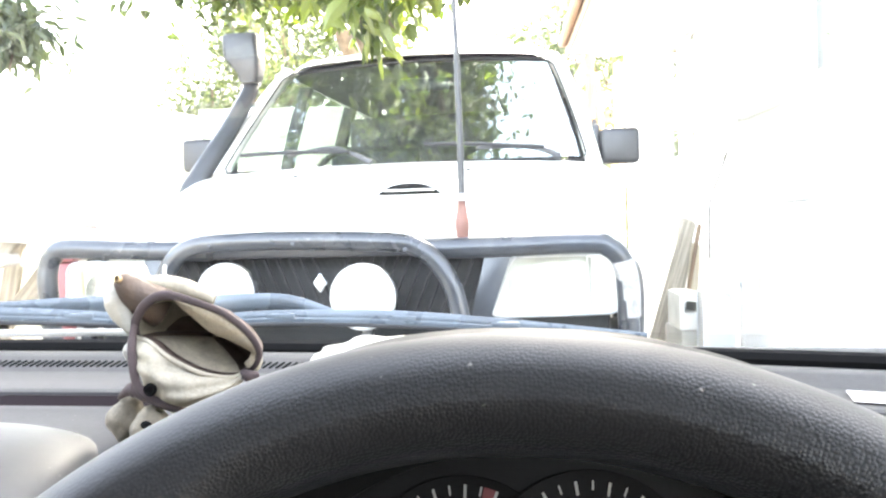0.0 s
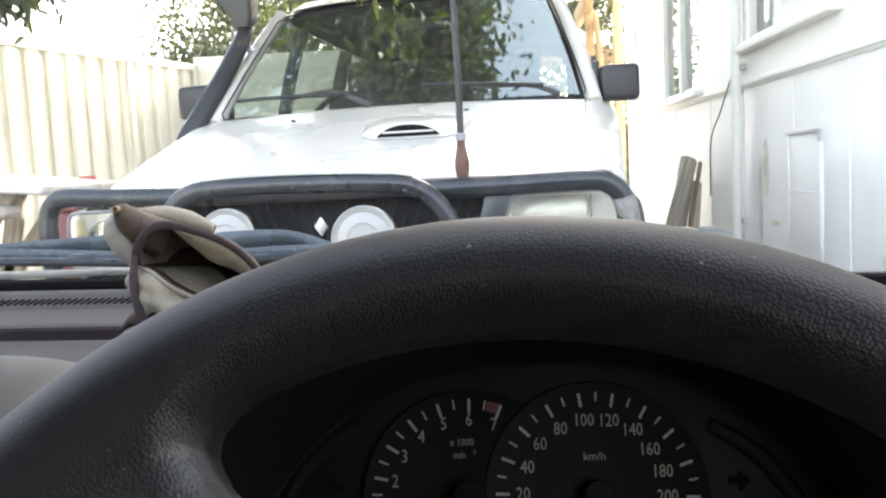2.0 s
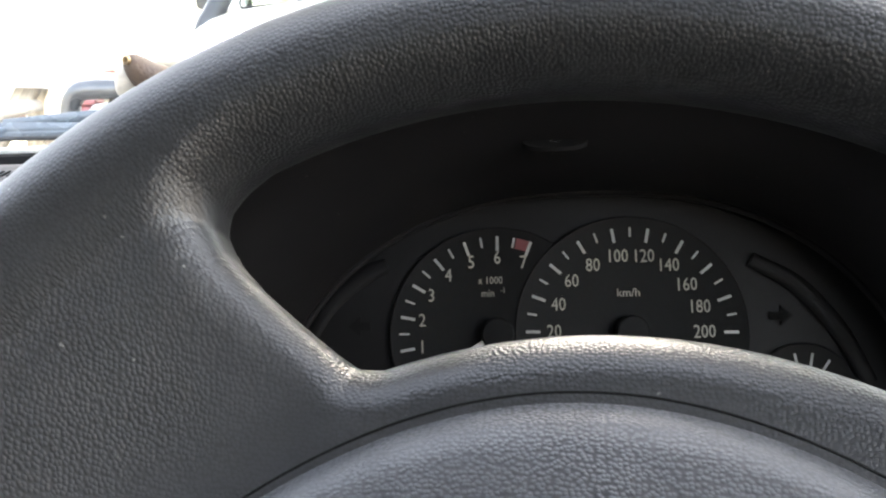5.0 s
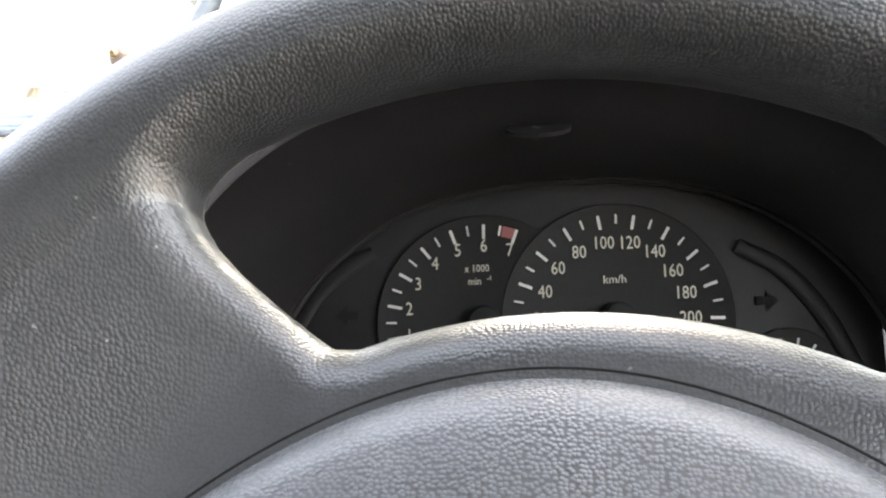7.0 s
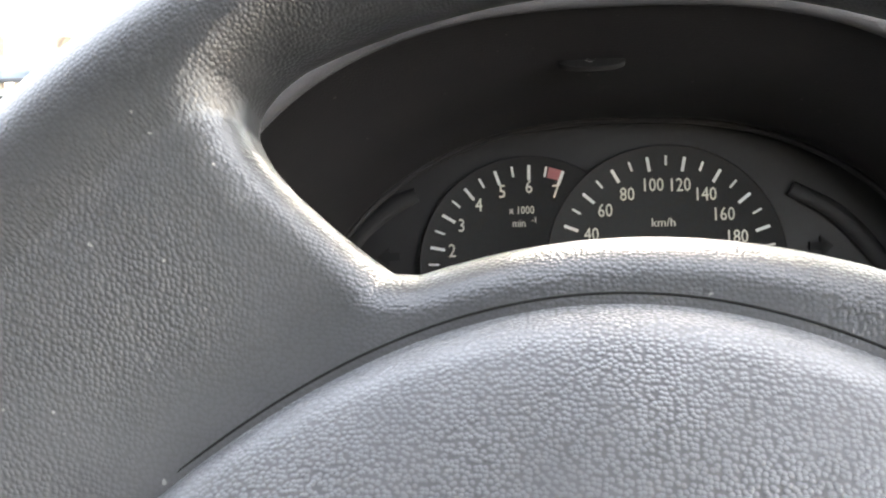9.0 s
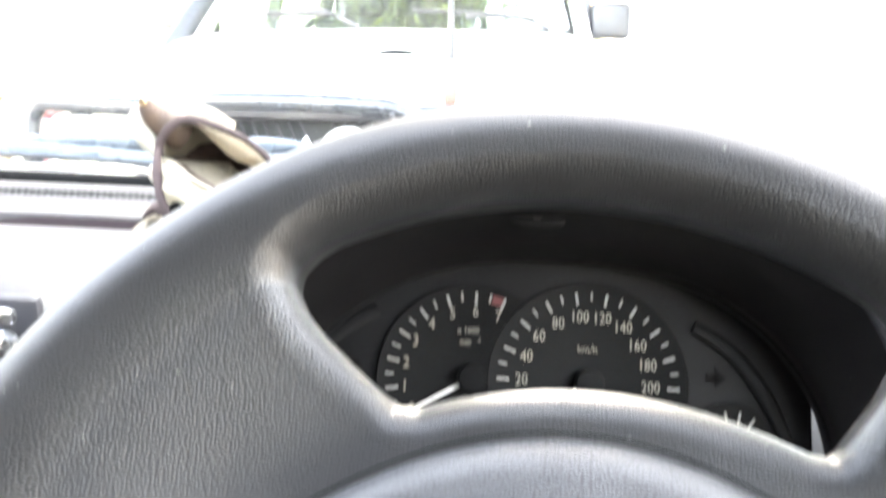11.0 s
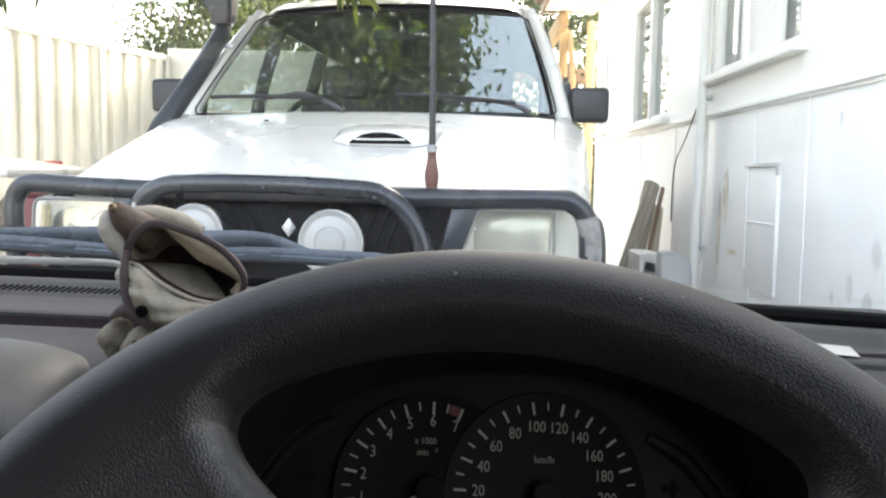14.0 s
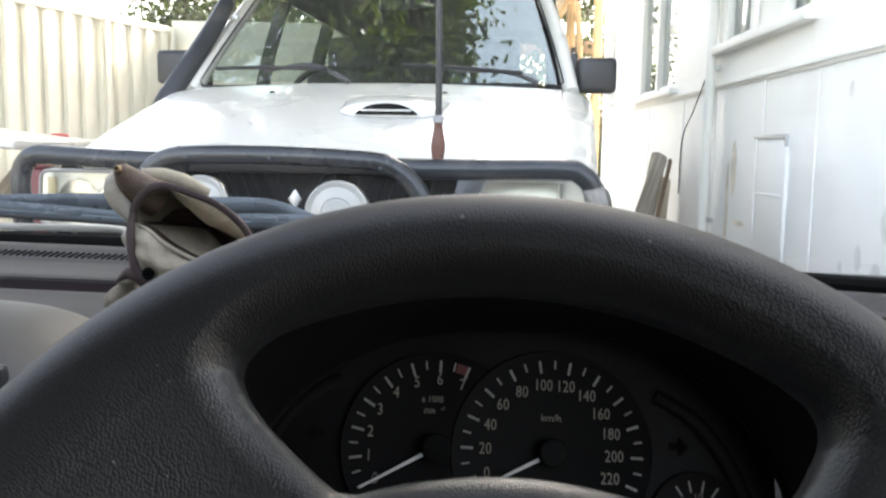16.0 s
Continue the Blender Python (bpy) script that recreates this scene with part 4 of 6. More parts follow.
    # gathered feet
    for x, z, r, y, sx in ((-0.0465, 0.0170, 0.0150, 0.000, 0.95), (-0.0235, 0.0150, 0.0140, -0.016, 1.0), (-0.0010, 0.0120, 0.0125, -0.008, 1.1), (0.0190, 0.0130, 0.0140, 0.002, 1.2), (0.0380, 0.0150, 0.0150, 0.010, 1.0)):
        bm = bmesh.new()
        bmesh.ops.create_icosphere(bm, subdivisions=4, radius=r)
        for v in bm.verts:
            a = math.atan2(v.co.z, v.co.x)
            k = 1 + 0.07 * math.sin(a * 4 + x * 500) * (1 - abs(v.co.y) / r * 0.6) + 0.14 * noise.noise(v.co * 90 + Vector((x * 300, 0, 0))) + 0.05 * noise.noise(v.co * 260)
            v.co = Vector((v.co.x * k * sx, v.co.y * k, v.co.z * k * 1.12))
        part("gathered_foot", bm, M_FOOT, p, "creased gathered leather", Matrix.Translation(q(x, z, y)), angle=85)
    # flattened near-black ball stands in for the shade inside a hole
    bm = bmesh.new()
    bmesh.ops.create_icosphere(bm, subdivisions=2, radius=0.0034)
    bmesh.ops.scale(bm, vec=(1.25, 0.5, 0.9), verts=bm.verts)
    part("foot_hole", bm, M_GROOVE, p, "dark ball in place of a shaded hole", Matrix.Translation(q(-0.0222, 0.0205, -0.0300)), angle=80)
    return p


pouch()


# ---- windscreen, wipers and the closed cabin
def windscreen():
    w = tagged(thing("window_windscreen", CAR, "clear sloping car windscreen, slightly dusty, with a black border", "windscreen"), kind="structure")
    L, R, n = -1.0, 0.58, 24

    def at(x, t):
        c = ((x + 0.21) / 0.79) ** 2
        return Vector((x * (1 - 0.10 * t) - 0.02 * t, 0.966 - 0.075 * c - (0.88 - 0.03 * c) * t, 0.996 - 0.002 * c + 0.456 * t + 0.03 * math.sin(math.pi * t)))

    xs = np.linspace(L, R, n)
    g = part("pane", loft([[at(x, t) for x in xs] for t in np.linspace(0, 1, 14)]), M_GLASS, w, "clear laminated glass", angle=60)
    g.visible_shadow = False
    low = [at(x, 0.0) + Vector((0, -0.004, -0.0075)) for x in xs]
    part("seal", tube(low, 0.0095, 8, 1, 0.9), M_GROOVE, w, "black rubber seal")
    for x, name in ((L, "pillar"), (R, "pillar")):
        side = 1 if x > 0 else -1
        part(name, tube([at(x, t) + Vector((0.025 * side, 0, 0)) for t in (-0.03, 0.3, 0.7, 1.03)], 0.035, 10, 5), M_DASH, w, "grey windscreen pillar")
    # white colour stands in for the glint along the bonnet's rear edge
    part("bonnet_edge", tube([(-0.98, 0.985, 0.985), (-0.80, 1.00, 0.9905), (-0.60, 1.012, 0.9940), (-0.45, 1.018, 0.9962), (-0.375, 1.020, 0.9970), (-0.36, 1.022, 0.990)], [0.0045, 0.0045, 0.0045, 0.0045, 0.0040, 0.001], 10, 6, 0.8), M_WHITE, w, "bonnet edge coloured white for the light it catches")
    part("cowl", loft([[Vector((x, y - 0.075 * ((x + 0.21) / 0.79) ** 2, z)) for x in xs] for y, z in ((0.955, 0.965), (0.985, 0.970), (1.02, 0.972), (1.10, 0.972), (1.16, 0.965), (1.17, 0.93))]), M_BLACK, w, "black plastic scuttle under the wipers", angle=50)
    return w


def wiper(arm, blade, label):
    """A pressed arm, a flat bridge frame with claws, and the rubber under it."""
    w = thing("windscreen_wiper", CAR, label, "wiper", "windscreen wipers")
    part("arm", tube(arm, [0.013, 0.013, 0.011, 0.009, 0.007], 10, 6, 0.45), M_WIPER, w, "bent black wiper arm")
    part("blade_frame", tube(blade, [0.004, 0.008, 0.010, 0.008, 0.004], 8, 6, 0.5), M_WIPER, w)
    part("spoiler", tube([(x, y - 0.004, z - 0.0045) for x, y, z in blade], [0.003, 0.0045, 0.005, 0.0045, 0.003], 8, 6, 0.6), M_WIPER, w)
    part("rubber", tube([(x, y - 0.006, z - 0.0078) for x, y, z in blade], 0.0026, 6, 6), M_RUBBER, w)
    for k in (1, 2, 3):
        part("clip", box((0.034, 0.012, 0.010), bevel=0.003), M_WIPER, w, m=Matrix.Translation(Vector(blade[k])))
    return w


windscreen()
wiper([(-0.30, 1.065, 1.002), (-0.335, 1.055, 1.020), (-0.37, 1.040, 1.0290), (-0.45, 1.020, 1.0285), (-0.54, 1.005, 1.0250)],
      [(-0.90, 0.955, 1.0150), (-0.70, 0.985, 1.0185), (-0.55, 1.000, 1.0185), (-0.43, 1.005, 1.0165), (-0.28, 1.010, 1.0115)], "black wiper parked along the windscreen foot, passenger side")
wiper([(-0.325, 1.065, 1.000), (-0.295, 1.050, 1.0230), (-0.255, 1.035, 1.0310), (-0.195, 1.030, 1.0330), (-0.14, 1.015, 1.0200)],
      [(-0.34, 1.000, 1.0120), (-0.20, 1.010, 1.0180), (-0.06, 1.012, 1.0160), (0.06, 1.010, 1.0100), (0.22, 0.995, 1.0010)], "black wiper parked along the windscreen foot, driver's side")


def cabin():
    """Plain unseen shell round and behind the camera: roof, doors up to their sills, back and floor."""
    c = tagged(thing("wall_cabin", CAR, "plain unseen dark cabin shell, closed at the back and left to block light", "car cabin"), kind="structure")
    part("roof", box((1.66, 1.29, 0.04), (-0.21, -0.545, 1.478), 0.015), M_HEAD, c, "grey cloth headlining")
    for x in (-1.09, 0.67):
        part("door", box((0.05, 2.7, 0.53), (x, -0.35, 0.615), 0.02), M_CARPET, c, "grey door lining")
    part("door_pillar", box((0.05, 0.10, 0.55), (0.67, -0.62, 1.195), 0.015), M_HEAD, c)
    # added over the left windows to keep side light off the wheel
    part("side_light_block", box((0.05, 1.80, 0.55), (-1.09, -0.82, 1.195), 0.015), M_HEAD, c)
    part("rear_panel", box((1.76, 0.05, 0.68), (-0.21, -1.72, 0.69), 0.02), M_CARPET, c)
    # added where the rear window would be, to keep light off the dials
    part("rear_light_block", box((1.76, 0.05, 0.50), (-0.21, -1.44, 1.24), 0.02), M_HEAD, c)
    for x in (-0.86, 0.44):
        part("rear_pillar", box((0.46, 0.05, 0.74), (x, -1.44, 1.24), 0.02, m=Matrix.Translation((x, -1.44, 1.24)) @ pose(0, 0, 0, -50) @ Matrix.Translation((-x, 1.44, -1.24))), M_HEAD, c)
    part("floor_pan", box((1.80, 3.1, 0.04), (-0.21, -0.30, 0.34), 0.01), M_CARPET, c)
    part("firewall", box((1.72, 0.04, 0.62), (-0.21, 1.12, 0.66), 0.01), M_SHELL, c)
    return c


cabin()

# ---------------------------------------------------------------- outside: ground, four-wheel drive, house, fence, plants
bm = bmesh.new()
n = 60
rows = []
for i in range(n + 1):
    y = -30 + 90 * i / n
    rows.append([(-45 + 90 * j / n, y, 0.02 * noise.noise(Vector((j * 0.7, i * 0.7, 0)))) for j in range(n + 1)])
far = [(-2500, -2500), (2500, -2500), (2500, 2500), (-2500, 2500)]
loft(rows, bm=bm)
edge = [(-45, -30), (45, -30), (45, 60), (-45, 60)]
ev = [bm.verts.new((*p, -0.05)) for p in edge]
fv = [bm.verts.new((*p, -0.05)) for p in far]
for i in range(4):
    bm.faces.new((ev[i], ev[(i + 1) % 4], fv[(i + 1) % 4], fv[i]))
tagged(part("ground", bm, M_GROUND), "bare earth and gravel driveway", "ground", kind="structure")

# ---- four-wheel drive: local x to the right as one faces it, y towards its tail, z up
V4 = Matrix.Translation((-0.34, 2.6, 0)) @ pose(0, 0, 0, 0, 0, -9)
CX = -0.03


def bull_bar():
    b = thing("bull_bar", V4, "scuffed black tubular steel bull bar with a raised centre hoop", "bull bar")
    part("outer_tube", tube([(-0.945, 0.10, 0.45), (-0.955, 0.03, 0.70), (-0.955, 0, 0.95), (-0.950, 0, 1.015), (-0.930, 0, 1.055), (-0.885, 0, 1.074), (-0.73, 0, 1.068), (-0.40, 0, 1.056)], 0.031, 18, 8), M_BAR, b, "black outer tube")
    part("outer_tube", tube([(0.28, 0, 1.048), (0.50, 0, 1.050), (0.76, 0, 1.054), (0.815, 0, 1.040), (0.848, 0.005, 1.005), (0.862, 0.015, 0.94), (0.868, 0.04, 0.70), (0.860, 0.10, 0.45)], 0.031, 18, 8), M_BAR, b, "black outer tube")
    hoop = part("hoop", tube([(-0.565, -0.03, 0.45), (-0.553, -0.05, 0.75), (-0.535, -0.06, 0.93), (-0.50, -0.06, 1.02), (-0.445, -0.06, 1.066), (-0.36, -0.06, 1.082), (-0.10, -0.06, 1.084), (0.194, -0.06, 1.072), (0.275, -0.06, 1.050), (0.335, -0.06, 0.995), (0.375, -0.06, 0.91), (0.395, -0.05, 0.75), (0.405, -0.03, 0.45)], 0.028, 18, 8), M_BAR, b, "thick black centre hoop")
    for x, z in ((-0.36, 1.078), (0.235, 1.056), (-0.10, 1.080)):
        part("bolt", lathe([(0.007, 0), (0.007, 0.004), (0.005, 0.006), (0.001, 0.007)], 12), M_BAR, hoop, m=pose(x, -0.0885, z - 0.006, 90))
    part("brace", slab([(0.455, 1.03), (0.535, 1.03), (0.475, 0.86), (0.44, 0.70), (0.385, 0.70), (0.415, 0.86)], 0.008, 0.002), M_BAR, b, "flat black brace plate")
    part("brace", slab([(-0.62, 1.04), (-0.545, 1.04), (-0.50, 0.86), (-0.53, 0.70), (-0.57, 0.70), (-0.56, 0.86)], 0.008, 0.002), M_BAR, b, "flat black brace plate")
    part("lower_channel", box((1.80, 0.16, 0.26), (-0.045, 0.06, 0.58), 0.03), M_BAR, b, "black lower channel")
    part("tape", tube([(0.8500, 0.005, 1.005), (0.866, 0.015, 0.94), (0.8695, 0.025, 0.84)], 0.0330, 18, 6, caps=False), M_TAPE, b, "torn silver tape round the tube")
    part("tie_strap", tube([(-0.505, -0.088, 1.02), (-0.50, -0.10, 0.985), (-0.485, -0.09, 0.955)], 0.006, 8, 5), M_SPOT, b, "white cable tie")
    return b


def spot_lamp(x, z, r, marked):
    s = thing("driving_lamp", V4 @ Matrix.Translation((x, -0.045, z)), "round driving lamp with a white cover on the bull bar", "lamp", "driving lamps")
    part("housing", lathe([(r * 0.3, 0.10), (r * 0.75, 0.075), (r * 0.98, 0.02), (r, -0.004), (r * 0.99, -0.012), (r * 0.93, -0.014)], 40, m=pose(0, 0, 0, -90)), M_BAR, s)
    part("cover", lathe([(r * 0.96, -0.010), (r * 0.95, -0.017), (r * 0.86, -0.021), (r * 0.84, -0.019), (r * 0.5, -0.028), (r * 0.46, -0.026), (r * 0.42, -0.030), (0.001, -0.032)], 48, m=pose(0, 0, 0, -90)), M_SPOT, s, "white plastic cover")
    part("inner_disc", lathe([(r * 0.43, -0.0295), (r * 0.42, -0.0325), (r * 0.36, -0.0340), (0.001, -0.0345)], 36, m=pose(0, 0, 0, -90)), M_BEZEL, s, "grey centre disc")
    part("bezel", lathe([(r * 1.0, -0.012), (r * 0.99, -0.020), (r * 0.93, -0.024), (r * 0.875, -0.020)], 48, m=pose(0, 0, 0, -90)), M_BEZEL, s, "grey rim ring")
    part("bracket", box((0.03, 0.03, 0.12), (0, 0.04, -r - 0.03), 0.005), M_BAR, s)
    if marked:
        for k, (w, dx) in enumerate(((0.024, -0.058), (0.016, -0.034), (0.016, -0.014), (0.010, 0.016), (0.008, 0.030), (0.012, 0.044), (0.016, 0.062))):
            part("printed_bar", box((w * 0.7, 0.002, 0.015), bevel=0.0006, seg=1), M_GREY, s, m=pose(dx, -0.031, -0.048))
    return s


def bonnet_z(x, y):
    """Height of the bonnet and its fall to the wings."""
    t = min(max((y - 0.08) / 0.94, 0), 1)
    mid = 1.095 + 0.285 * t - 0.035 * (1 - t) ** 6
    u = abs(x - CX) / 0.92
    return mid - 0.035 * u * u - 0.16 * max(0, (u - 0.86) / 0.14) ** 2 * (0.8 + 0.2 * t)


def four_wheel_drive():
    v = thing("four_wheel_drive", V4, "white four-wheel-drive wagon parked nose to nose, sun-dappled and dusty", "car")
    # bonnet
    rows = [[(CX + 0.79 * s * (1 - 0.02 * (1 - t)), 0.10 + 0.94 * t, bonnet_z(CX + 0.79 * s, 0.10 + 0.94 * t)) for s in np.linspace(-1, 1, 33)] for t in np.linspace(0, 1, 24)]
    rows = [[(x, y + 0.05, z - 0.03) for x, y, z in rows[0]], [(x, y + 0.004, z - 0.010) for x, y, z in rows[0]]] + rows
    part("bonnet", loft(rows), M_WHITE, v, "white bonnet with an air scoop", angle=50)
    # wings outside the shut lines
    for sd in (-1, 1):
        rows = []
        for t in np.linspace(0, 1, 20):
            y = 0.13 + 1.15 * t
            zb = bonnet_z(CX + 0.80, min(y, 1.04)) - 0.004
            inner = 0.79 * (1 - 0.02 * (1 - min(1, max(0, (y - 0.10) / 0.94)))) + 0.003
            rows.append([(CX + sd * (inner + a), y, zb - d) for a, d in ((0, 0.02), (0, 0), (0.035, 0.003), (0.075, 0.012), (0.108, 0.038), (0.128, 0.09), (0.135, 0.20), (0.135, 0.50))])
        part("wing", loft(rows), M_WHITE, v, "white front wing", angle=50)
        part("flare", tube([(CX + sd * 0.90, 0.12, 0.60), (CX + sd * 0.925, 0.25, 0.86), (CX + sd * 0.93, 0.52, 0.95), (CX + sd * 0.925, 0.80, 0.86), (CX + sd * 0.90, 0.95, 0.60)], 0.035, 10, 6), M_BLACK, v, "black wheel-arch flare")
    # air scoop: a low rounded bulge with a lens-shaped mouth
    rows = []
    for t in np.linspace(0, 1, 16):
        half = 0.190 + 0.012 * t - 0.07 * max(0, t - 0.7) / 0.3
        h = 0.056 * (1 - 0.9 * t ** 1.6)
        row = []
        for u in np.linspace(-1, 1, 33):
            y = 0.50 + 0.30 * t + 0.07 * abs(u) ** 5 * (1 - t)
            x = 0.138 + half * u
            row.append((x, y, bonnet_z(x, y) - 0.003 + h * max(0, 1 - abs(u) ** 3.5) ** 0.8))
        rows.append(row)
    front = [(x, y - 0.013, bonnet_z(x, y) - 0.004) for x, y, z in rows[0]]
    mid = [(x, y - 0.012, 0.35 * bonnet_z(x, y) + 0.65 * z) for x, y, z in rows[0]]
    near = [(x, y - 0.006, 0.06 * bonnet_z(x, y) + 0.94 * z) for x, y, z in rows[0]]
    scoop = part("scoop", loft([front, mid, near] + rows), M_WHITE, v, "raised white bonnet scoop", angle=60)
    # grey line drawn for the shadow gap where the scoop meets the bonnet
    skirt = [rows[k][0] for k in range(9, 0, -1)] + front + [rows[k][-1] for k in range(1, 10)]
    part("scoop_shadow_line", tube([(x, y, bonnet_z(x, y) + 0.001) for x, y, z in skirt], 0.0028, 6, 1, up=(0, 0, 1)), M_GREY, scoop, "thin grey line for the shadow gap round the scoop")
    zb = bonnet_z(0.138, 0.50)
    # near-black slab on the closed face stands in for the shaded opening
    lens = [(x, 0.006) for x in np.linspace(-0.112, 0.112, 9)] + [(x, 0.006 + 0.040 * (1 - abs(x / 0.116) ** 2.6)) for x in np.linspace(0.112, -0.112, 21)]
    part("scoop_mouth", slab(lens, 0.012), M_GROOVE, scoop, "dark slab for the shaded scoop opening", pose(0.138, 0.4825, zb + 0.001))
    part("scoop_blade", box((0.185, 0.010, 0.007), bevel=0.003), M_WHITE, scoop, m=pose(0.138, 0.4755, zb + 0.022))
    for x, y in ((-0.408, 0.86), (0.30, 0.86)):
        part("washer_jet", lathe([(0.010, 0), (0.010, 0.005), (0.004, 0.009)], 12), M_BLACK, v, m=pose(x, y, bonnet_z(x, y) - 0.001))
    # grille and front
    part("front_panel", box((1.70, 0.06, 0.50), (CX, 0.20, 0.80), 0.02), M_GRILLE, v, "dark front panel behind the bar")
    slat = None
    for i in range(26):
        x = -0.56 + i * 0.0405
        m = pose(x, 0.13, 0.93, 0, -22 if x < -0.05 else 22, 0)
        if slat is None:
            slat = part("grille_slat", box((0.007, 0.014, 0.22), bevel=0.002, seg=1), M_GRILLE, v, "", m)
        else:
            again(slat, m)
    part("grille_frame", box((1.16, 0.035, 0.055), (-0.05, 0.125, 1.052), 0.010), M_BLACK, v)
    part("badge", slab([(-0.024, 0), (0, 0.033), (0.022, 0), (0, -0.030)], 0.008, 0.002), M_SILVER, v, "plain silver diamond badge", pose(-0.075, 0.085, 0.945))
    # headlamps
    for sd, x0, x1 in ((1, 0.455, 0.845), (-1, -0.965, -0.585)):
        inner = x0 if sd > 0 else x1
        outer = x1 if sd > 0 else x0
        o = rounded([(inner, 0.83), (inner + sd * 0.075, 1.02), (outer - sd * 0.01, 1.022), (outer, 0.84)], 0.035)
        hl = part("headlamp", slab(o, 0.05, 0.006, m=pose(0, 0.16, 0)), M_REFL, v, "large clear headlamp")
        cx = (inner + outer) / 2
        bowls = ((0.055, 0.066, 1.0), (-0.085, 0.060, 1.25)) if sd < 0 else ()
        for dx, r, sx in bowls:
            bowl = part("reflector_bowl", lathe([(r * 1.08, -0.004), (r, -0.008), (r * 0.9, 0.004), (r * 0.6, 0.016), (r * 0.25, 0.021), (0.003, 0.022)], 32, m=pose(0, 0, 0, -90)), M_CHROME if sd < 0 else M_REFL, hl, "bright reflector bowl", m=pose(cx + sd * dx, 0.126, 0.925) @ Matrix.Diagonal((sx, 1, 1, 1)))
            part("bulb_cap", lathe([(0.016, 0.0), (0.015, -0.010), (0.006, -0.014), (0.001, -0.0145)], 18, m=pose(0, 0, 0, -90)), M_SPOT, bowl)
        if sd > 0:
            part("divider", box((0.008, 0.012, 0.165), bevel=0.002), M_BEZEL, hl, "grey division of the lamp", pose(outer - 0.085, 0.128, 0.925))
            wave = [[(inner + 0.055 + (outer - inner - 0.15) * a, 0.1325 - 0.010 * math.sin(math.pi * a) ** 0.5 * math.sin(math.pi * b) + 0.004 * noise.noise(Vector((a * 4, b * 2.5, 3))), 0.845 + 0.165 * b) for a in np.linspace(0, 1, 40)] for b in np.linspace(0, 1, 24)]
            part("reflector", loft(wave), M_FACET, hl, "bright uneven reflector", angle=80)
        if sd < 0:
            part("indicator", box((0.032, 0.012, 0.15), bevel=0.005), M_AMBER, hl, "amber indicator", pose(outer - sd * 0.040, 0.129, 0.925))
        part("lamp_rim", tube([(x, 0.112, z) for x, z in o] + [(o[0][0], 0.112, o[0][1])], 0.006, 8, 1), M_BEZEL, hl, "grey lamp surround")
        for k in range(5 if sd < 0 else 0):
            x = inner + sd * (0.10 + 0.045 * k)
            part("lens_rib", box((0.0025, 0.003, 0.155), bevel=0.001, seg=1), M_LENS, hl, m=pose(x, 0.115, 0.925))
        lens = part("lens", slab(o, 0.004, 0.001, m=pose(0, 0.112, 0)), M_LENS, hl, "clear ribbed lens")
        lens.visible_shadow = False
    # windscreen frame, glass and cab
    def gl(s, t):
        """Windscreen surface: s across from -1 to 1, t up from 0 to 1."""
        half = 0.800 - 0.155 * t ** 1.15
        return Vector((CX + half * s, 1.03 + 0.50 * t + 0.075 * s * s * (1 - 0.4 * t), 1.368 + 0.512 * t + 0.022 * (1 - s * s) * t))

    g = part("windscreen", loft([[gl(s, t) for s in np.linspace(-0.965, 0.965, 25)] for t in np.linspace(0.03, 0.955, 12)]), M_CARGLASS, v, "raked windscreen reflecting sky and trees", angle=60)
    g.visible_shadow = False
    ring = [gl(s, 0.0) for s in np.linspace(-0.97, 0.97, 20)] + [gl(1 - 0.03 * 0, t) for t in np.linspace(0.05, 0.93, 12)] + [gl(s, 0.98) for s in np.linspace(0.95, -0.95, 20)] + [gl(-1, t) for t in np.linspace(0.93, 0.05, 12)]
    ring = [p + Vector((0, -0.002, 0)) for p in ring] + [ring[0] + Vector((0, -0.002, 0))]
    part("glass_seal", tube(ring, 0.0036, 8, 1), M_RUBBER, v, "black rubber glass seal")
    for sd in (-1, 1):
        part("pillar", tube([gl(sd * 1.0, 0.0) + Vector((sd * 0.030, 0.03, -0.02)), gl(sd, 0.35) + Vector((sd * 0.030, 0.03, 0)), gl(sd, 0.7) + Vector((sd * 0.030, 0.035, 0)), gl(sd, 1.0) + Vector((sd * 0.012, 0.05, 0.01))], 0.034, 12, 6), M_WHITE, v, "white windscreen pillar")
    # roof
    rows = []
    for t in np.linspace(0, 1, 22):
        y = 1.52 + 2.75 * t
        z = 1.893 + 0.082 * (1 - (1 - min(1, t * 8.5)) ** 2) - 0.03 * max(0, t - 0.8) / 0.2
        rows.append([(CX + (0.66 + 0.03 * min(1, t * 4)) * s, y - 0.0 + 0.05 * s * s * (1 - t), z + 0.03 * (1 - s * s) - 0.06 * max(0, (abs(s) - 0.85) / 0.15) ** 2) for s in np.linspace(-1, 1, 27)])
    part("roof", loft(rows), M_WHITE, v, "white roof", angle=60)
    part("headlining", loft([[(x, y, z - 0.035) for x, y, z in r] for r in rows]), M_SEAT, v)
    for sd in (-1, 1):
        part("gutter", tube([(CX + sd * 0.70, 1.57, 1.865), (CX + sd * 0.715, 2.2, 1.90), (CX + sd * 0.715, 4.2, 1.88)], 0.014, 8, 5), M_WHITE, v)
        # body side up to the window sills, pillars and the upper rail
        part("body_side", loft([[(CX + sd * (0.885 - 0.0 * t), y, z) for y in np.linspace(1.15, 4.35, 12)] for t, z in ((0, 0.50), (0.5, 0.9), (1, 1.30))] + [[(CX + sd * 0.86, y, 1.345) for y in np.linspace(1.15, 4.35, 12)]]), M_WHITE, v, "white door side", angle=50)
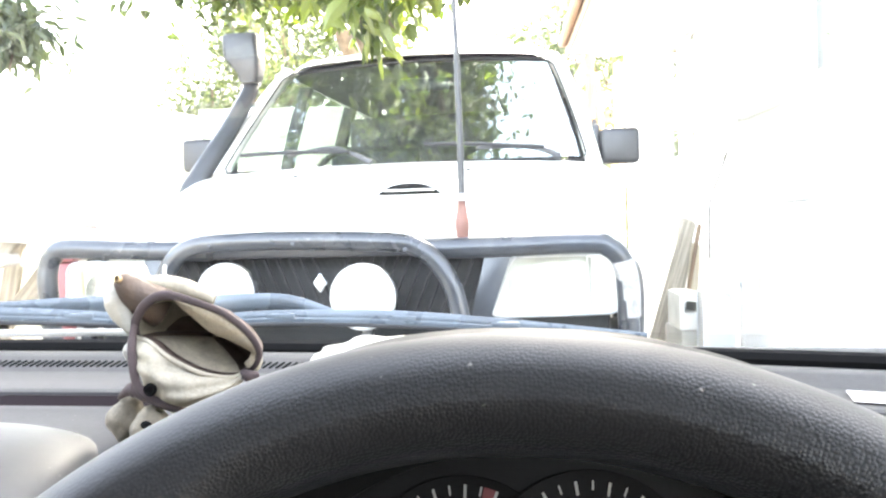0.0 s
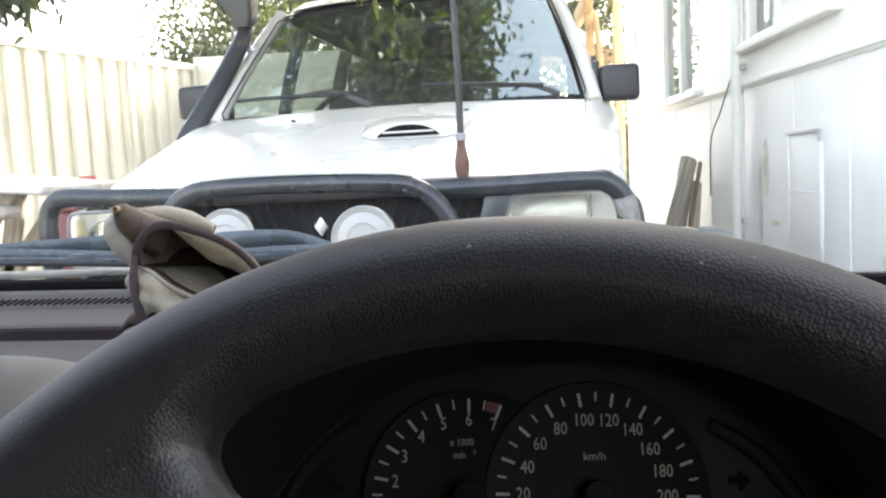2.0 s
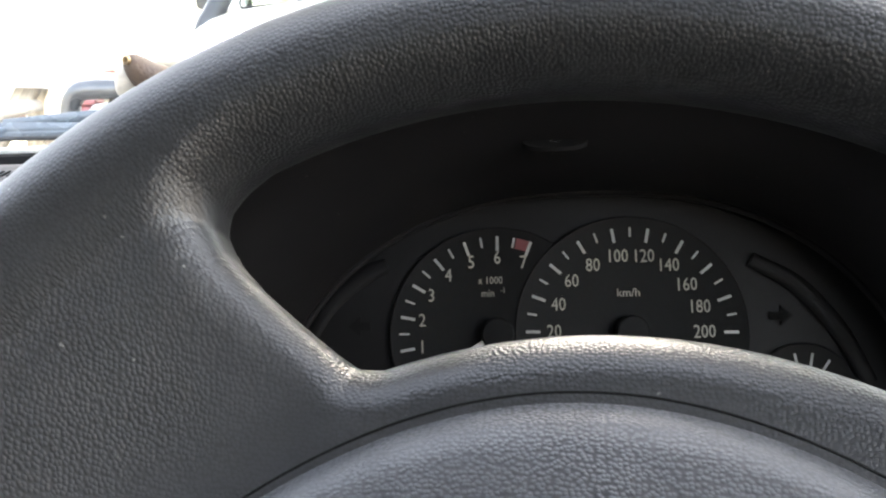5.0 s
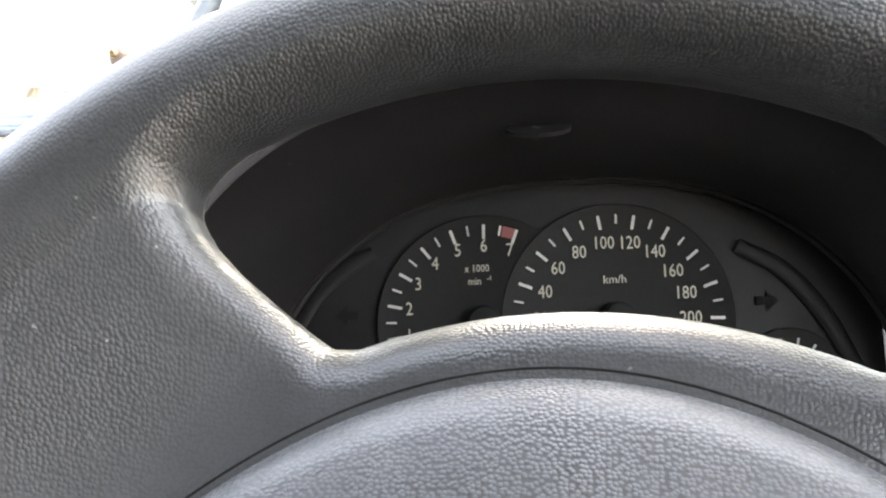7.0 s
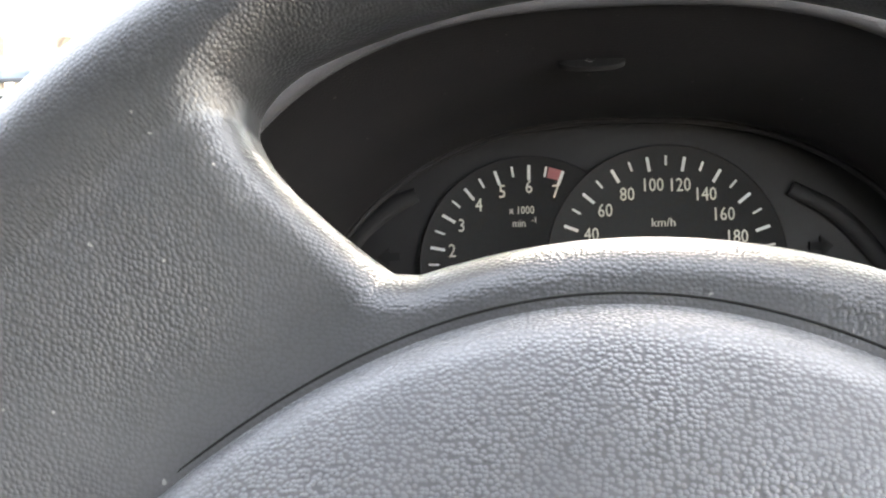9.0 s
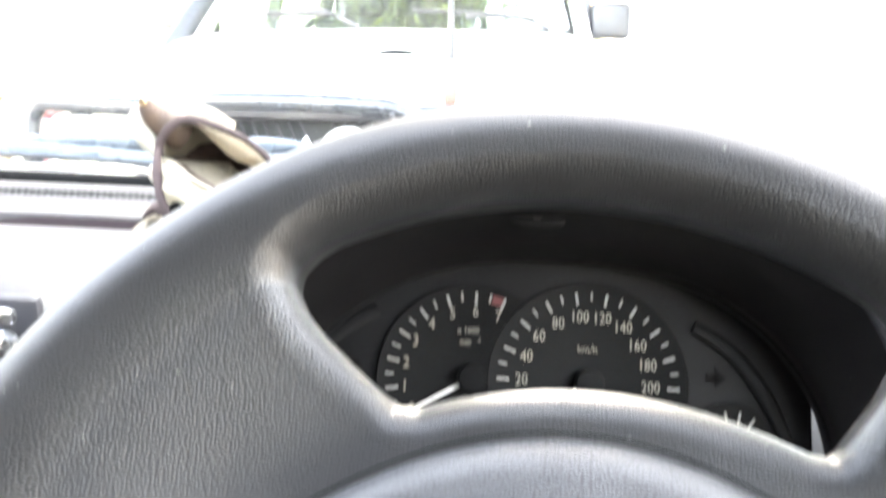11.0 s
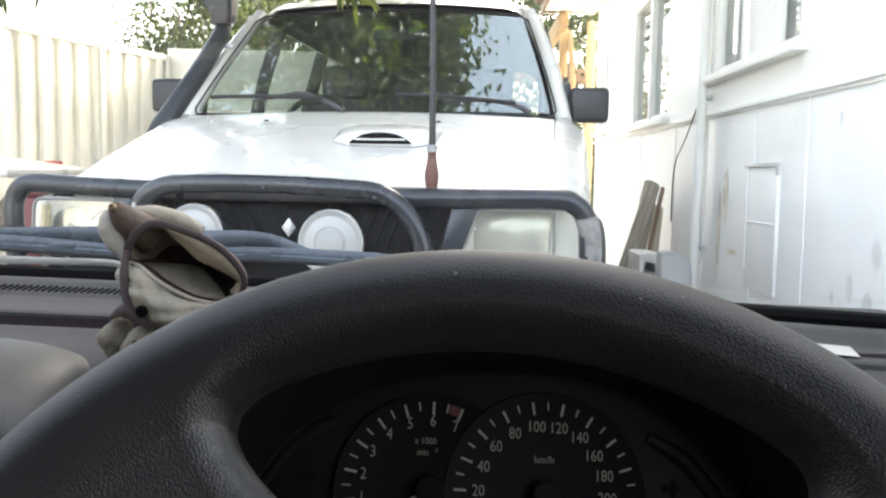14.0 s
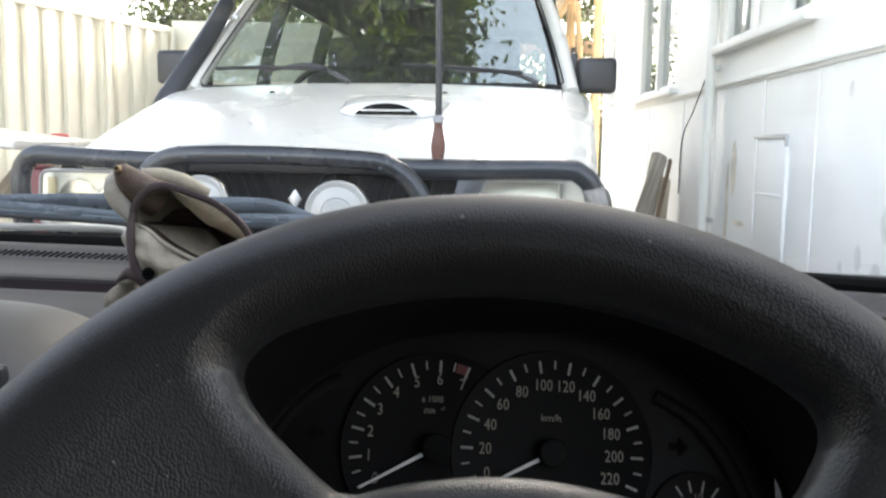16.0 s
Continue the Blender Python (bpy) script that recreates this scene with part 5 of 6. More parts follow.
        for y0, y1, w in ((2.02, 2.06, 0.07), (2.98, 2.96, 0.08), (4.20, 4.10, 0.10)):
            part("door_pillar", tube([(CX + sd * 0.845, y0, 1.33), (CX + sd * 0.785, (y0 + y1) / 2, 1.62), (CX + sd * 0.705, y1, 1.885)], w * 0.55, 8, 4, 0.6, up=(0, 1, 0)), M_SHELL, v, "dark door pillar")
        for y0, y1 in ((1.28, 2.0), (2.1, 2.93), (3.03, 4.1)):
            wp = part("side_glass", loft([[(CX + sd * (0.845 - 0.135 * t), y0 + (y1 - y0) * k + (0.32 * t * (1 - k) if y0 < 1.5 else 0), 1.345 + 0.53 * t) for k in np.linspace(0, 1, 5)] for t in np.linspace(0, 1, 4)]), M_SIDEGLASS, v, "tinted side window", angle=60)
            wp.visible_shadow = False
        # quarter panel trim of the mirror
        part("mirror_sail", slab([(1.17, 1.36), (1.33, 1.36), (1.33, 1.56)], 0.02, 0.004, m=Matrix.Translation((CX + sd * 0.835, 0, 0)) @ pose(0, 0, 0, 0, 0, 90)), M_BLACK, v, "black mirror sail")
    part("tail", box((1.66, 0.05, 0.90), (CX, 4.33, 0.90), 0.03), M_WHITE, v)
    for x in (-0.78, 0.72):
        part("tail_pillar", box((0.14, 0.06, 0.56), (x, 4.28, 1.60), 0.02), M_SHELL, v)
    part("floor_pan", box((1.72, 4.0, 0.06), (CX, 2.3, 0.52), 0.02), M_SHELL, v)
    part("dash_top", box((1.45, 0.42, 0.10), (CX, 1.36, 1.325), 0.04), M_SHELL, v, "dark dashboard")
    for x in (-0.42, 0.40):
        part("front_seat", box((0.48, 0.14, 0.66), (x, 2.25, 1.20), 0.06, 3), M_SEAT, v, "dark cloth front seat")
        part("headrest", box((0.27, 0.10, 0.19), (x, 2.28, 1.63), 0.045, 3), M_SEAT, v, "padded headrest")
    part("rear_seat", box((1.30, 0.16, 0.62), (CX, 3.15, 1.18), 0.06, 3), M_SEAT, v, "dark rear bench")
    for x in (-0.45, 0.38):
        part("headrest", box((0.25, 0.09, 0.16), (x, 3.18, 1.56), 0.04, 3), M_SEAT, v)
    # added box, not a real load: it blocks light from the tail window
    part("inner_light_block", box((0.92, 0.62, 1.00), (-0.26, 3.85, 1.40), 0.06, 3), M_SEAT, v, "added dark box blocking the bright tail window")
    sw = bmesh.new()
    for i in range(1):
        rows = []
        for a in np.linspace(0, 2 * math.pi, 37):
            rows.append([(0.19 * math.cos(a) + 0.015 * math.cos(b) * math.cos(a), 0.015 * math.sin(b), 0.19 * math.sin(a) + 0.015 * math.cos(b) * math.sin(a)) for b in np.linspace(0, 2 * math.pi, 9)[:-1]])
        loft(rows, True, bm=sw)
    part("driving_wheel", sw, M_SHELL, v, "dark steering wheel", pose(-0.42, 1.72, 1.34, -25))
    part("inner_mirror", box((0.24, 0.03, 0.065), bevel=0.014, seg=3), M_BLACK, v, "interior mirror", pose(0.02, 1.50, 1.775))
    # wheels
    for sd in (-1, 1):
        for y in (0.52, 3.35):
            tyre = part("tyre", lathe([(0.20, -0.12), (0.36, -0.125), (0.385, -0.10), (0.39, 0), (0.385, 0.10), (0.36, 0.125), (0.20, 0.12)], 32, m=pose(0, 0, 0, 0, 90, 0)), M_RUBBER, v, "all-terrain tyre", pose(CX + sd * 0.80, y, 0.39))
            part("wheel_rim", lathe([(0.205, -0.10), (0.195, -0.06), (0.10, -0.03), (0.05, -0.06), (0.001, -0.06)], 28, m=pose(0, 0, 0, 0, 90 * sd, 0)), M_GALV, tyre)
    # door mirrors
    for sd, x, up in ((1, 0.905, 0.0), (-1, -0.982, 0.032)):
        mr = part("door_mirror", box((0.165, 0.10, 0.150), bevel=0.022, seg=3), M_BLACK, v, "square black door mirror", pose(x, 1.24, 1.428 + up, 0, 0, 6 * sd))
        part("mirror_arm", tube([(x - sd * 0.075, 1.27, 1.365), (x - sd * 0.11, 1.28, 1.35), (CX + sd * 0.83, 1.28, 1.37)], 0.017, 8, 5), M_BLACK, v)
        part("mirror_foot", box((0.03, 0.06, 0.19), bevel=0.008), M_BLACK, v, m=pose(x - sd * 0.095, 1.26, 1.43))
    return v


def snorkel():
    s = thing("snorkel", V4, "dark plastic raised air intake along the windscreen pillar", "snorkel")
    body = [(-0.985, 1.02, 1.255), (-0.955, 1.07, 1.315), (-0.900, 1.16, 1.450), (-0.845, 1.25, 1.590), (-0.795, 1.34, 1.740), (-0.785, 1.37, 1.800)]
    part("riser", tube(body, [0.030, 0.048, 0.047, 0.044, 0.040, 0.038], 14, 6, 0.8), M_SNORKEL, s, "dark riser with a pale clamp", angle=60)
    part("clamp", tube([(-0.785, 1.37, 1.80), (-0.784, 1.372, 1.815)], 0.042, 16, 2), M_GALV, s, "steel clamp")
    part("head", loft([[Vector((-0.80 + dx, 1.36 + dy, z)) for dx, dy in rounded([(-w0, -d), (w1, -d), (w1, d), (-w0, d)], 0.02, 3)] for z, w0, w1, d in ((1.80, 0.03, 0.055, 0.045), (1.84, 0.035, 0.068, 0.05), (1.90, 0.075, 0.072, 0.06), (1.915, 0.095, 0.073, 0.06), (2.015, 0.100, 0.070, 0.06), (2.03, 0.09, 0.06, 0.055))], True, True), M_SNORKEL, s, "boxy intake head", angle=50)
    part("bracket", box((0.05, 0.02, 0.02), bevel=0.004), M_GALV, s, m=pose(-0.76, 1.36, 1.70))
    return s


def aerial():
    a = thing("aerial", V4, "tall black whip aerial with brown base on the bull bar", "aerial")
    part("whip", tube([(0.387, 0.03, 1.18), (0.386, 0.03, 1.5), (0.378, 0.03, 1.85), (0.372, 0.03, 2.5)], [0.0105, 0.0095, 0.008, 0.006], 10, 6), M_BLACK, a, "black fibreglass whip")
    part("spring_base", lathe([(0.010, 1.03), (0.014, 1.06), (0.021, 1.105), (0.022, 1.125), (0.015, 1.165), (0.013, 1.185), (0.016, 1.19), (0.016, 1.20), (0.010, 1.205)], 20, m=pose(0.387, 0.03, 0)), M_WOODEN, a, "reddish brown base")
    part("collar", lathe([(0.0165, 1.188), (0.0165, 1.206), (0.011, 1.21)], 16, m=pose(0.387, 0.03, 0)), M_GREY, a, "grey collar")
    return a


def far_wiper(pts, label):
    w = thing("windscreen_wiper", V4, label, "wiper", "wipers of the white car")
    part("arm", tube(pts, [0.012, 0.010, 0.008, 0.007], 8, 5, 0.7), M_BLACK, w)
    a, b = Vector(pts[1]), Vector(pts[-1])
    d = (b - a).normalized()
    part("blade", tube([b - d * 0.28 + Vector((0, -0.006, 0.012)), b + Vector((0, -0.008, 0.016)), b + d * 0.22 + Vector((0, -0.004, 0.010))], 0.008, 8, 5), M_RUBBER, w)
    return w


bull_bar()
spot_lamp(-0.328, 0.930, 0.092, False)
spot_lamp(0.098, 0.913, 0.100, True)
four_wheel_drive()
snorkel()
aerial()
far_wiper([(0.66, 0.985, 1.375), (0.60, 0.99, 1.405), (0.50, 1.0, 1.425), (0.32, 1.0, 1.425)], "black wiper resting on the windscreen foot")
far_wiper([(-0.12, 0.985, 1.38), (-0.20, 1.00, 1.42), (-0.32, 1.04, 1.455), (-0.50, 1.03, 1.425)], "black wiper resting on the windscreen foot")

# ---- house: local x along the wall away from the camera, y out of the wall towards the drive, z up
HOUSE = Matrix.Translation((1.713, 4.226, 0)) @ Matrix(((0.0680, -0.9977, 0, 0), (0.9977, 0.0680, 0, 0), (0, 0, 1, 0), (0, 0, 0, 1)))
DADO = 1.515
HOUSE_END = -2.6


def house():
    h = thing("house", HOUSE, "white clad house with a panelled base, sash windows and brown eave", "house")
    # upper wall in pieces round the window openings
    openings = [(-0.56, 0.90, 1.72, 3.0), (1.95, 3.45, 1.56, 2.62), (4.75, 5.35, 1.60, 2.45)]
    xs = [HOUSE_END] + [v for o in openings for v in o[:2]] + [5.62]
    for a, b in zip(xs[::2], xs[1::2]):
        part("wall", box((b - a, 0.12, 1.75), ((a + b) / 2, -0.06, DADO + 0.835), 0.003, 1), M_HOUSE, h, "white painted wall")
    for a, b, z0, z1 in openings:
        part("wall", box((b - a, 0.12, z0 - DADO + 0.04), ((a + b) / 2, -0.06, (z0 + DADO - 0.04) / 2), 0.003, 1), M_HOUSE, h)
        part("wall", box((b - a, 0.12, 3.24 - z1), ((a + b) / 2, -0.06, (z1 + 3.24) / 2), 0.003, 1), M_HOUSE, h)
        w = part("window", box((b - a, 0.03, 0.05), ((a + b) / 2, -0.04, z0 + 0.025), 0.006), M_HOUSE, h, "white timber window")
        mid = (a + b) / 2
        cuts = [a + 0.045, -0.155, 0.315, b - 0.085] if a < 0 else [a + 0.03, mid, b - 0.03]
        for c in cuts:
            part("frame", box((0.06, 0.05, z1 - z0), (c, -0.03, (z0 + z1) / 2), 0.006), M_HOUSE, w)
        if a < 0:
            part("frame", box((cuts[2] - cuts[1], 0.03, z1 - z0), ((cuts[1] + cuts[2]) / 2, -0.045, (z0 + z1) / 2), 0.004), M_HOUSE, w)
        part("frame", box((b - a, 0.05, 0.06), (mid, -0.03, z1 - 0.03), 0.006), M_HOUSE, w)
        g = part("pane", box((b - a - 0.04, 0.006, z1 - z0 - 0.04), (mid, -0.055, (z0 + z1) / 2)), M_HOUSEGLASS, w, "dim reflecting glass")
        part("sill", box((b - a + 0.10, 0.085, 0.045), (mid, 0.022, z0 - 0.022), 0.008), M_HOUSE, w, "thick white sill")
        # far window gets a near-black sheet in place of a dim room
        part("curtain", loft([[(a + (b - a) * k / 60, -0.16 + 0.02 * math.sin(k * 0.9), z) for k in range(61)] for z in (z0, z1)]), M_SEAT if a > 4 else M_PAPER, w, "drawn curtain, pale except in the far window")
    part("dado_rail", box((5.62 - HOUSE_END, 0.018, 0.030), (2.81 + HOUSE_END / 2, 0.009, DADO - 0.010), 0.004), M_HOUSE, h, "projecting rail above the base panels")
    # base panels, each a sheet with a gap to the next
    edges = [HOUSE_END, -1.9, -0.624, 0.057, 0.95, 1.75, 2.95, 4.15, 5.62]
    for a, b in zip(edges, edges[1:]):
        part("base_panel", box((b - a - 0.012, 0.03, DADO - 0.03), ((a + b) / 2, -0.028, (DADO - 0.03) / 2), 0.004, 1), M_PANEL, h, "weathered white base sheet")
        part("cover_strip", box((0.022, 0.008, DADO - 0.04), (b, -0.011, (DADO - 0.04) / 2), 0.002, 1), M_PANEL, h)
    part("base_backing", box((5.60 - HOUSE_END, 0.05, DADO), (2.81 + HOUSE_END / 2, -0.075, DADO / 2)), M_PANEL, h)
    # hatch in the base
    d = part("hatch", box((0.44, 0.012, 0.62), (-0.11, -0.007, 0.875), 0.003), M_PANEL, h, "small white hatch with a bar latch")
    part("latch_bar", box((0.47, 0.014, 0.020), (-0.11, 0.006, 1.190), 0.004), M_GALV, d, "grey latch bar")
    part("hinge", box((0.025, 0.014, 0.06), (-0.335, 0.006, 1.17), 0.004), M_GALV, d)
    part("latch_bar", box((0.018, 0.010, 0.52), (0.105, 0.002, 0.92), 0.003), M_PANEL, d)
    part("latch_bar", box((0.018, 0.010, 0.52), (-0.325, 0.002, 0.92), 0.003), M_PANEL, d)
    part("latch_bar", box((0.45, 0.008, 0.012), (-0.11, 0.001, 0.905), 0.003), M_PANEL, d)
    # three faint yellowish patches on the base sheets
    for x, z, w, t in ((0.52, 1.02, 0.10, 0.30), (0.38, 0.72, 0.22, 0.03), (0.62, 0.80, 0.06, 0.5)):
        o = [(x + w * 0.5 * (1 + 0.25 * noise.noise(Vector((a * 3, x * 7, 0)))) * math.cos(a), z + t * 0.5 * (1 + 0.3 * noise.noise(Vector((a * 3, 9, x)))) * math.sin(a)) for a in np.linspace(0, 2 * math.pi, 25)[:-1]]
        part("wall_patch", slab(o, 0.002, m=pose(0, -0.0115, 0)), M_YELLOWISH, h, "faint yellowish patch")
    for x, z, r in ((-0.95, 1.36, 0.035), (-1.30, 0.86, 0.06), (-1.10, 0.72, 0.05), (-0.95, 0.66, 0.03), (-1.25, 0.66, 0.07)):
        o = [(x + r * (0.6 + 0.7 * abs(noise.noise(Vector((a * 2, x * 5, z))))) * math.cos(a) * 0.7, z + r * (0.8 + 0.7 * abs(noise.noise(Vector((a * 2, z * 5, x))))) * math.sin(a)) for a in np.linspace(0, 2 * math.pi, 21)[:-1]]
        part("scuff", slab(o, 0.0012, m=pose(0, -0.0118, 0)), M_SMUDGE, h, "grey scuff mark")
    # downpipe
    pipe = part("downpipe", tube([(0.90, 0.055, 0.05), (0.87, 0.055, 1.0), (0.84, 0.055, 2.0), (0.82, 0.055, 3.0)], 0.029, 14, 4), M_HOUSE, h, "white downpipe")
    for z in (0.7, 1.60, 2.4):
        part("bracket", box((0.11, 0.03, 0.03), (0.86, 0.02, z), 0.006), M_GALV, pipe)
    # eave: soffit, fascia and gutter, roof
    part("soffit", box((6.4 - HOUSE_END, 0.62, 0.03), (3.1 + HOUSE_END / 2, 0.27, 3.10), 0.004), M_HOUSE, h, "white soffit boards")
    for k in range(1, 3):
        part("soffit_batten", box((6.4 - HOUSE_END, 0.03, 0.012), (3.1 + HOUSE_END / 2, 0.02 + 0.2 * k, 3.080), 0.003), M_HOUSE, h)
    part("fascia", box((6.4 - HOUSE_END, 0.03, 0.20), (3.1 + HOUSE_END / 2, 0.595, 3.17), 0.004), M_BROWN, h, "brown timber fascia")
    part("barge", box((0.03, 0.68, 0.16), (6.12, 0.27, 3.15), 0.004), M_BROWN, h, "brown end board")
    part("gutter", tube([(HOUSE_END - 0.1, 0.66, 3.22), (2.0, 0.66, 3.22), (6.1, 0.66, 3.22)], 0.055, 10, 1), M_BROWN, h, "brown gutter")
    part("roof", loft([[(x, y, z) for x in (HOUSE_END - 0.2, 6.2)] for y, z in ((0.68, 3.27), (-3.5, 4.6), (-7.5, 3.27), (-7.5, 3.24), (-3.5, 4.57), (0.68, 3.24))]), M_GALV, h, "grey sheet roof")
    for x in (HOUSE_END + 0.06, 5.56):
        part("end_wall", box((0.12, 7.0, 3.2), (x, -3.62, 1.6)), M_HOUSE, h)
    # added wall in dark trim colour keeps the space behind the windows dim
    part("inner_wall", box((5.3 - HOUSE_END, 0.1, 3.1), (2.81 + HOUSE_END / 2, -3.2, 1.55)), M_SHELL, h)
    return h


house()


def fence():
    """Steel sheet fence: trapezoid ribs, top rail and end post."""
    FD, F0 = Vector((0.367, 0.930, 0)), Vector((-2.42, 5.37, 0))
    m = Matrix.Translation(F0) @ Matrix(((FD.x, -FD.y, 0, 0), (FD.y, FD.x, 0, 0), (0, 0, 1, 0), (0, 0, 0, 1)))
    f = tagged(thing("fence", m, "cream ribbed steel sheet fence with a top rail", "fence"), kind="structure")
    top = 1.985
    pitch = 0.158
    a = -8.9
    sheet = None
    bm = None
    prof = [(0.0, 0), (0.030, 0), (0.043, -0.022), (0.115, -0.022), (0.128, 0), (pitch, 0)]
    while a < 1.15 - pitch:
        if sheet is None:
            bm = bmesh.new()
            k = 5
            pts = [(i * pitch + x, y) for i in range(k) for x, y in prof]
            loft([[(x, y, z) for x, y in pts] for z in (0.02, top - 0.03)], bm=bm)
            sheet = part("sheet", bm, M_FENCE, f, "cream ribbed sheet", pose(a, 0, 0), angle=20)
        else:
            again(sheet, pose(a, 0.0, 0))
        a += 5 * pitch
    part("top_rail", box((a + 8.9 + 0.02, 0.05, 0.045), ((a - 8.9) / 2, -0.005, top - 0.02), 0.006), M_FENCE, f, "cream top rail")
    part("end_post", box((0.05, 0.06, top + 0.01), (a + 0.02, -0.005, top / 2), 0.006), M_FENCE, f, "cream end post")
    for x in np.arange(-8.8, a, 2.37):
        part("post", box((0.05, 0.06, top), (x, -0.005, top / 2), 0.006), M_FENCE, f)
    # return of the fence behind the shrubs
    r = part("return_sheet", loft([[(x, y, z) for x, y in [(a + 0.05 + 0.10 * i * 0.6, -(0.10 * i) * 1.5 - (0.02 if i % 4 in (1, 2) else 0)) for i in range(9)]] for z in (0.02, top + 0.06)]), M_FENCE, f, "cream fence going on behind the shrubs", angle=20)
    return f


fence()


# ---- leaning boards, blocks and tub against the house
def board(x, foot, head, top, width, thick, material, label):
    """A board standing on edge to the wall: its foot and head lie so far out from it."""
    a, b = Vector((x, foot, 0.0)), Vector((x + 0.03, head, top))
    d = (b - a).normalized()
    across = d.cross(Vector((1, 0, 0))).normalized()
    m = HOUSE @ Matrix((across, across.cross(d), d)).transposed().to_4x4()
    m.translation = HOUSE @ a
    rough = [(-width / 2, 0), (width / 2, 0.01), (width * 0.48, top * 0.6), (width * 0.44, (b - a).length - 0.012), (width * 0.1, (b - a).length), (-width * 0.42, (b - a).length - 0.022), (-width * 0.5, top * 0.4)]
    tagged(part("timber_board", slab(rough, thick, 0.004), material, None, "", m), label, "board", "boards against the wall")


board(1.70, 0.455, 0.130, 1.085, 0.110, 0.030, M_TIMBER, "weathered grey timber board leaning on the wall")
board(1.78, 0.335, 0.128, 1.100, 0.125, 0.030, M_TIMBER, "weathered grey timber board leaning on the wall")
board(1.64, 0.282, 0.080, 1.060, 0.026, 0.040, M_BROWN, "dark narrow timber batten leaning on the wall")
board(1.86, 0.150, 0.060, 0.925, 0.085, 0.028, M_PALEWOOD, "pale short timber board leaning on the wall")
bm = tube([(0.96, 0.05, 1.56), (1.27, 0.04, 1.37), (1.58, 0.03, 1.19), (1.62, 0.03, 0.82)], 0.0045, 8, 6)
tagged(part("black_cable", bm, M_BLACK, None, "", HOUSE), "thin dark cable hanging down the wall", "cable")
t = thing("metal_box", HOUSE, "grey galvanised box with a sloping shoulder beside the wall", "box")
shell = [(0.160, 0), (0.160, 0.530), (0.176, 0.655), (0.236, 0.686), (0.322, 0.686), (0.328, 0)]
part("box_body", slab(shell, 0.16, 0.006, m=pose(0.60, 0, 0, 0, 0, 90)), M_GALV, t)
part("folded_edge", tube([(0.517, y, z) for y, z in shell[1:5]], 0.004, 6, 3), M_GALV, t)
for z, w in ((0.1075, 0.150), (0.3225, 0.145)):
    tagged(part("concrete_block", box((0.39, w, 0.213), bevel=0.010), M_CONCRETE, None, "", HOUSE @ pose(1.11, 0.31, z, 0, 0, 30 * z - 6)), "pale rough concrete block in a stack", "block", "stacked blocks")
# the top block is laid on its side, its hollow to the front
bm = bmesh.new()
outer = [(0.070, 0), (0.070, 0.212), (0.040, 0.220), (-0.062, 0.216), (-0.070, 0.205), (-0.070, 0)]
hollow = [(0.042, 0.105), (0.042, 0.160), (0.030, 0.172), (-0.030, 0.166), (-0.040, 0.155), (-0.040, 0.100)]
rings = [[bm.verts.new((x, y, z)) for y, z in o] for x, o in ((0.18, outer), (-0.19, outer), (-0.19, hollow), (0.14, hollow))]
for a, b in zip(rings, rings[1:]):
    for k in range(6):
        bm.faces.new((a[k], a[(k + 1) % 6], b[(k + 1) % 6], b[k]))
bm.faces.new(rings[0])
bm.faces.new(rings[3])
bmesh.ops.recalc_face_normals(bm, faces=bm.faces)
tagged(part("hollow_block", bm, M_PALEBLOCK, None, "", HOUSE @ pose(1.09, 0.310, 0.430)), "whitish hollow concrete block on top of the stack", "block", "stacked blocks")

# ---- porch posts and beam beyond the house corner
p = thing("porch_frame", HOUSE, "honey coloured timber porch posts and beam", "porch")
for x, y in ((6.05, 0.02), (6.5, 0.30), (8.2, 0.42), (8.2, -2.6)):
    part("post", box((0.10, 0.10, 2.95), (x, y, 1.475), 0.008), M_POST, p, "honey timber post")
part("beam", box((0.12, 3.9, 0.20), (8.2, -1.0, 2.55), 0.008), M_BROWN, p, "brown beam")
part("beam", box((2.4, 0.10, 0.18), (7.2, 0.35, 2.98), 0.008), M_POST, p, "timber beam")
part("beam", box((0.10, 3.2, 0.14), (7.4, 1.55, 2.72), 0.008), M_HOUSE, p, "white cross beam")
part("brace", box((0.06, 0.06, 0.9), (6.3, 0.22, 2.55), 0.006, m=pose(0, 0, 0, 0, 35, 0)), M_POST, p)

# ---- white picnic table beside the fence, with a crate and a can
t = thing("picnic_table", pose(-1.9, 3.55, 0), "white topped outdoor table with attached bench and slanting grey-brown legs", "table")
part("table_top", box((1.10, 0.80, 0.042), (-0.13, 0, 0), 0.014, 3), M_WHITE, t, "white table top", pose(0, 0, 1.150, 0, 6.5, 0))
part("bench", box((0.80, 0.30, 0.045), (-0.12, 0, 0), 0.014, 3), M_WHITE, t, "white bench board", pose(0, -0.42, 0.972, 0, -13, 0))
for y in (-0.25, 0.30):
    part("leg", box((0.075, 0.045, 1.50), (0, 0, -0.75), 0.006), M_TIMBER, t, "slanting grey-brown timber leg", pose(0.24, y, 1.125, 0, 40, 0))
    part("leg", box((0.075, 0.045, 1.20), (0, 0, -0.60), 0.006), M_TIMBER, t, "slanting grey-brown timber leg", pose(-0.02, y, 1.12, 0, 12, 0))
c = thing("maroon_crate", pose(-1.43, 3.20, 0, 0, 0, 12), "dull maroon plastic crate stacked beside the white car", "crate")
part("crate_body", box((0.09, 0.16, 1.02), (0, 0, 0.51), 0.02, 3), M_MAROONP, c)
part("crate_lid", box((0.10, 0.17, 0.02), (0, 0, 1.03), 0.006), M_MAROONP, c)
r = thing("red_can", pose(-1.69, 4.05, 0, 0, 0, 20), "red plastic can on a white pedestal by the fence", "can")
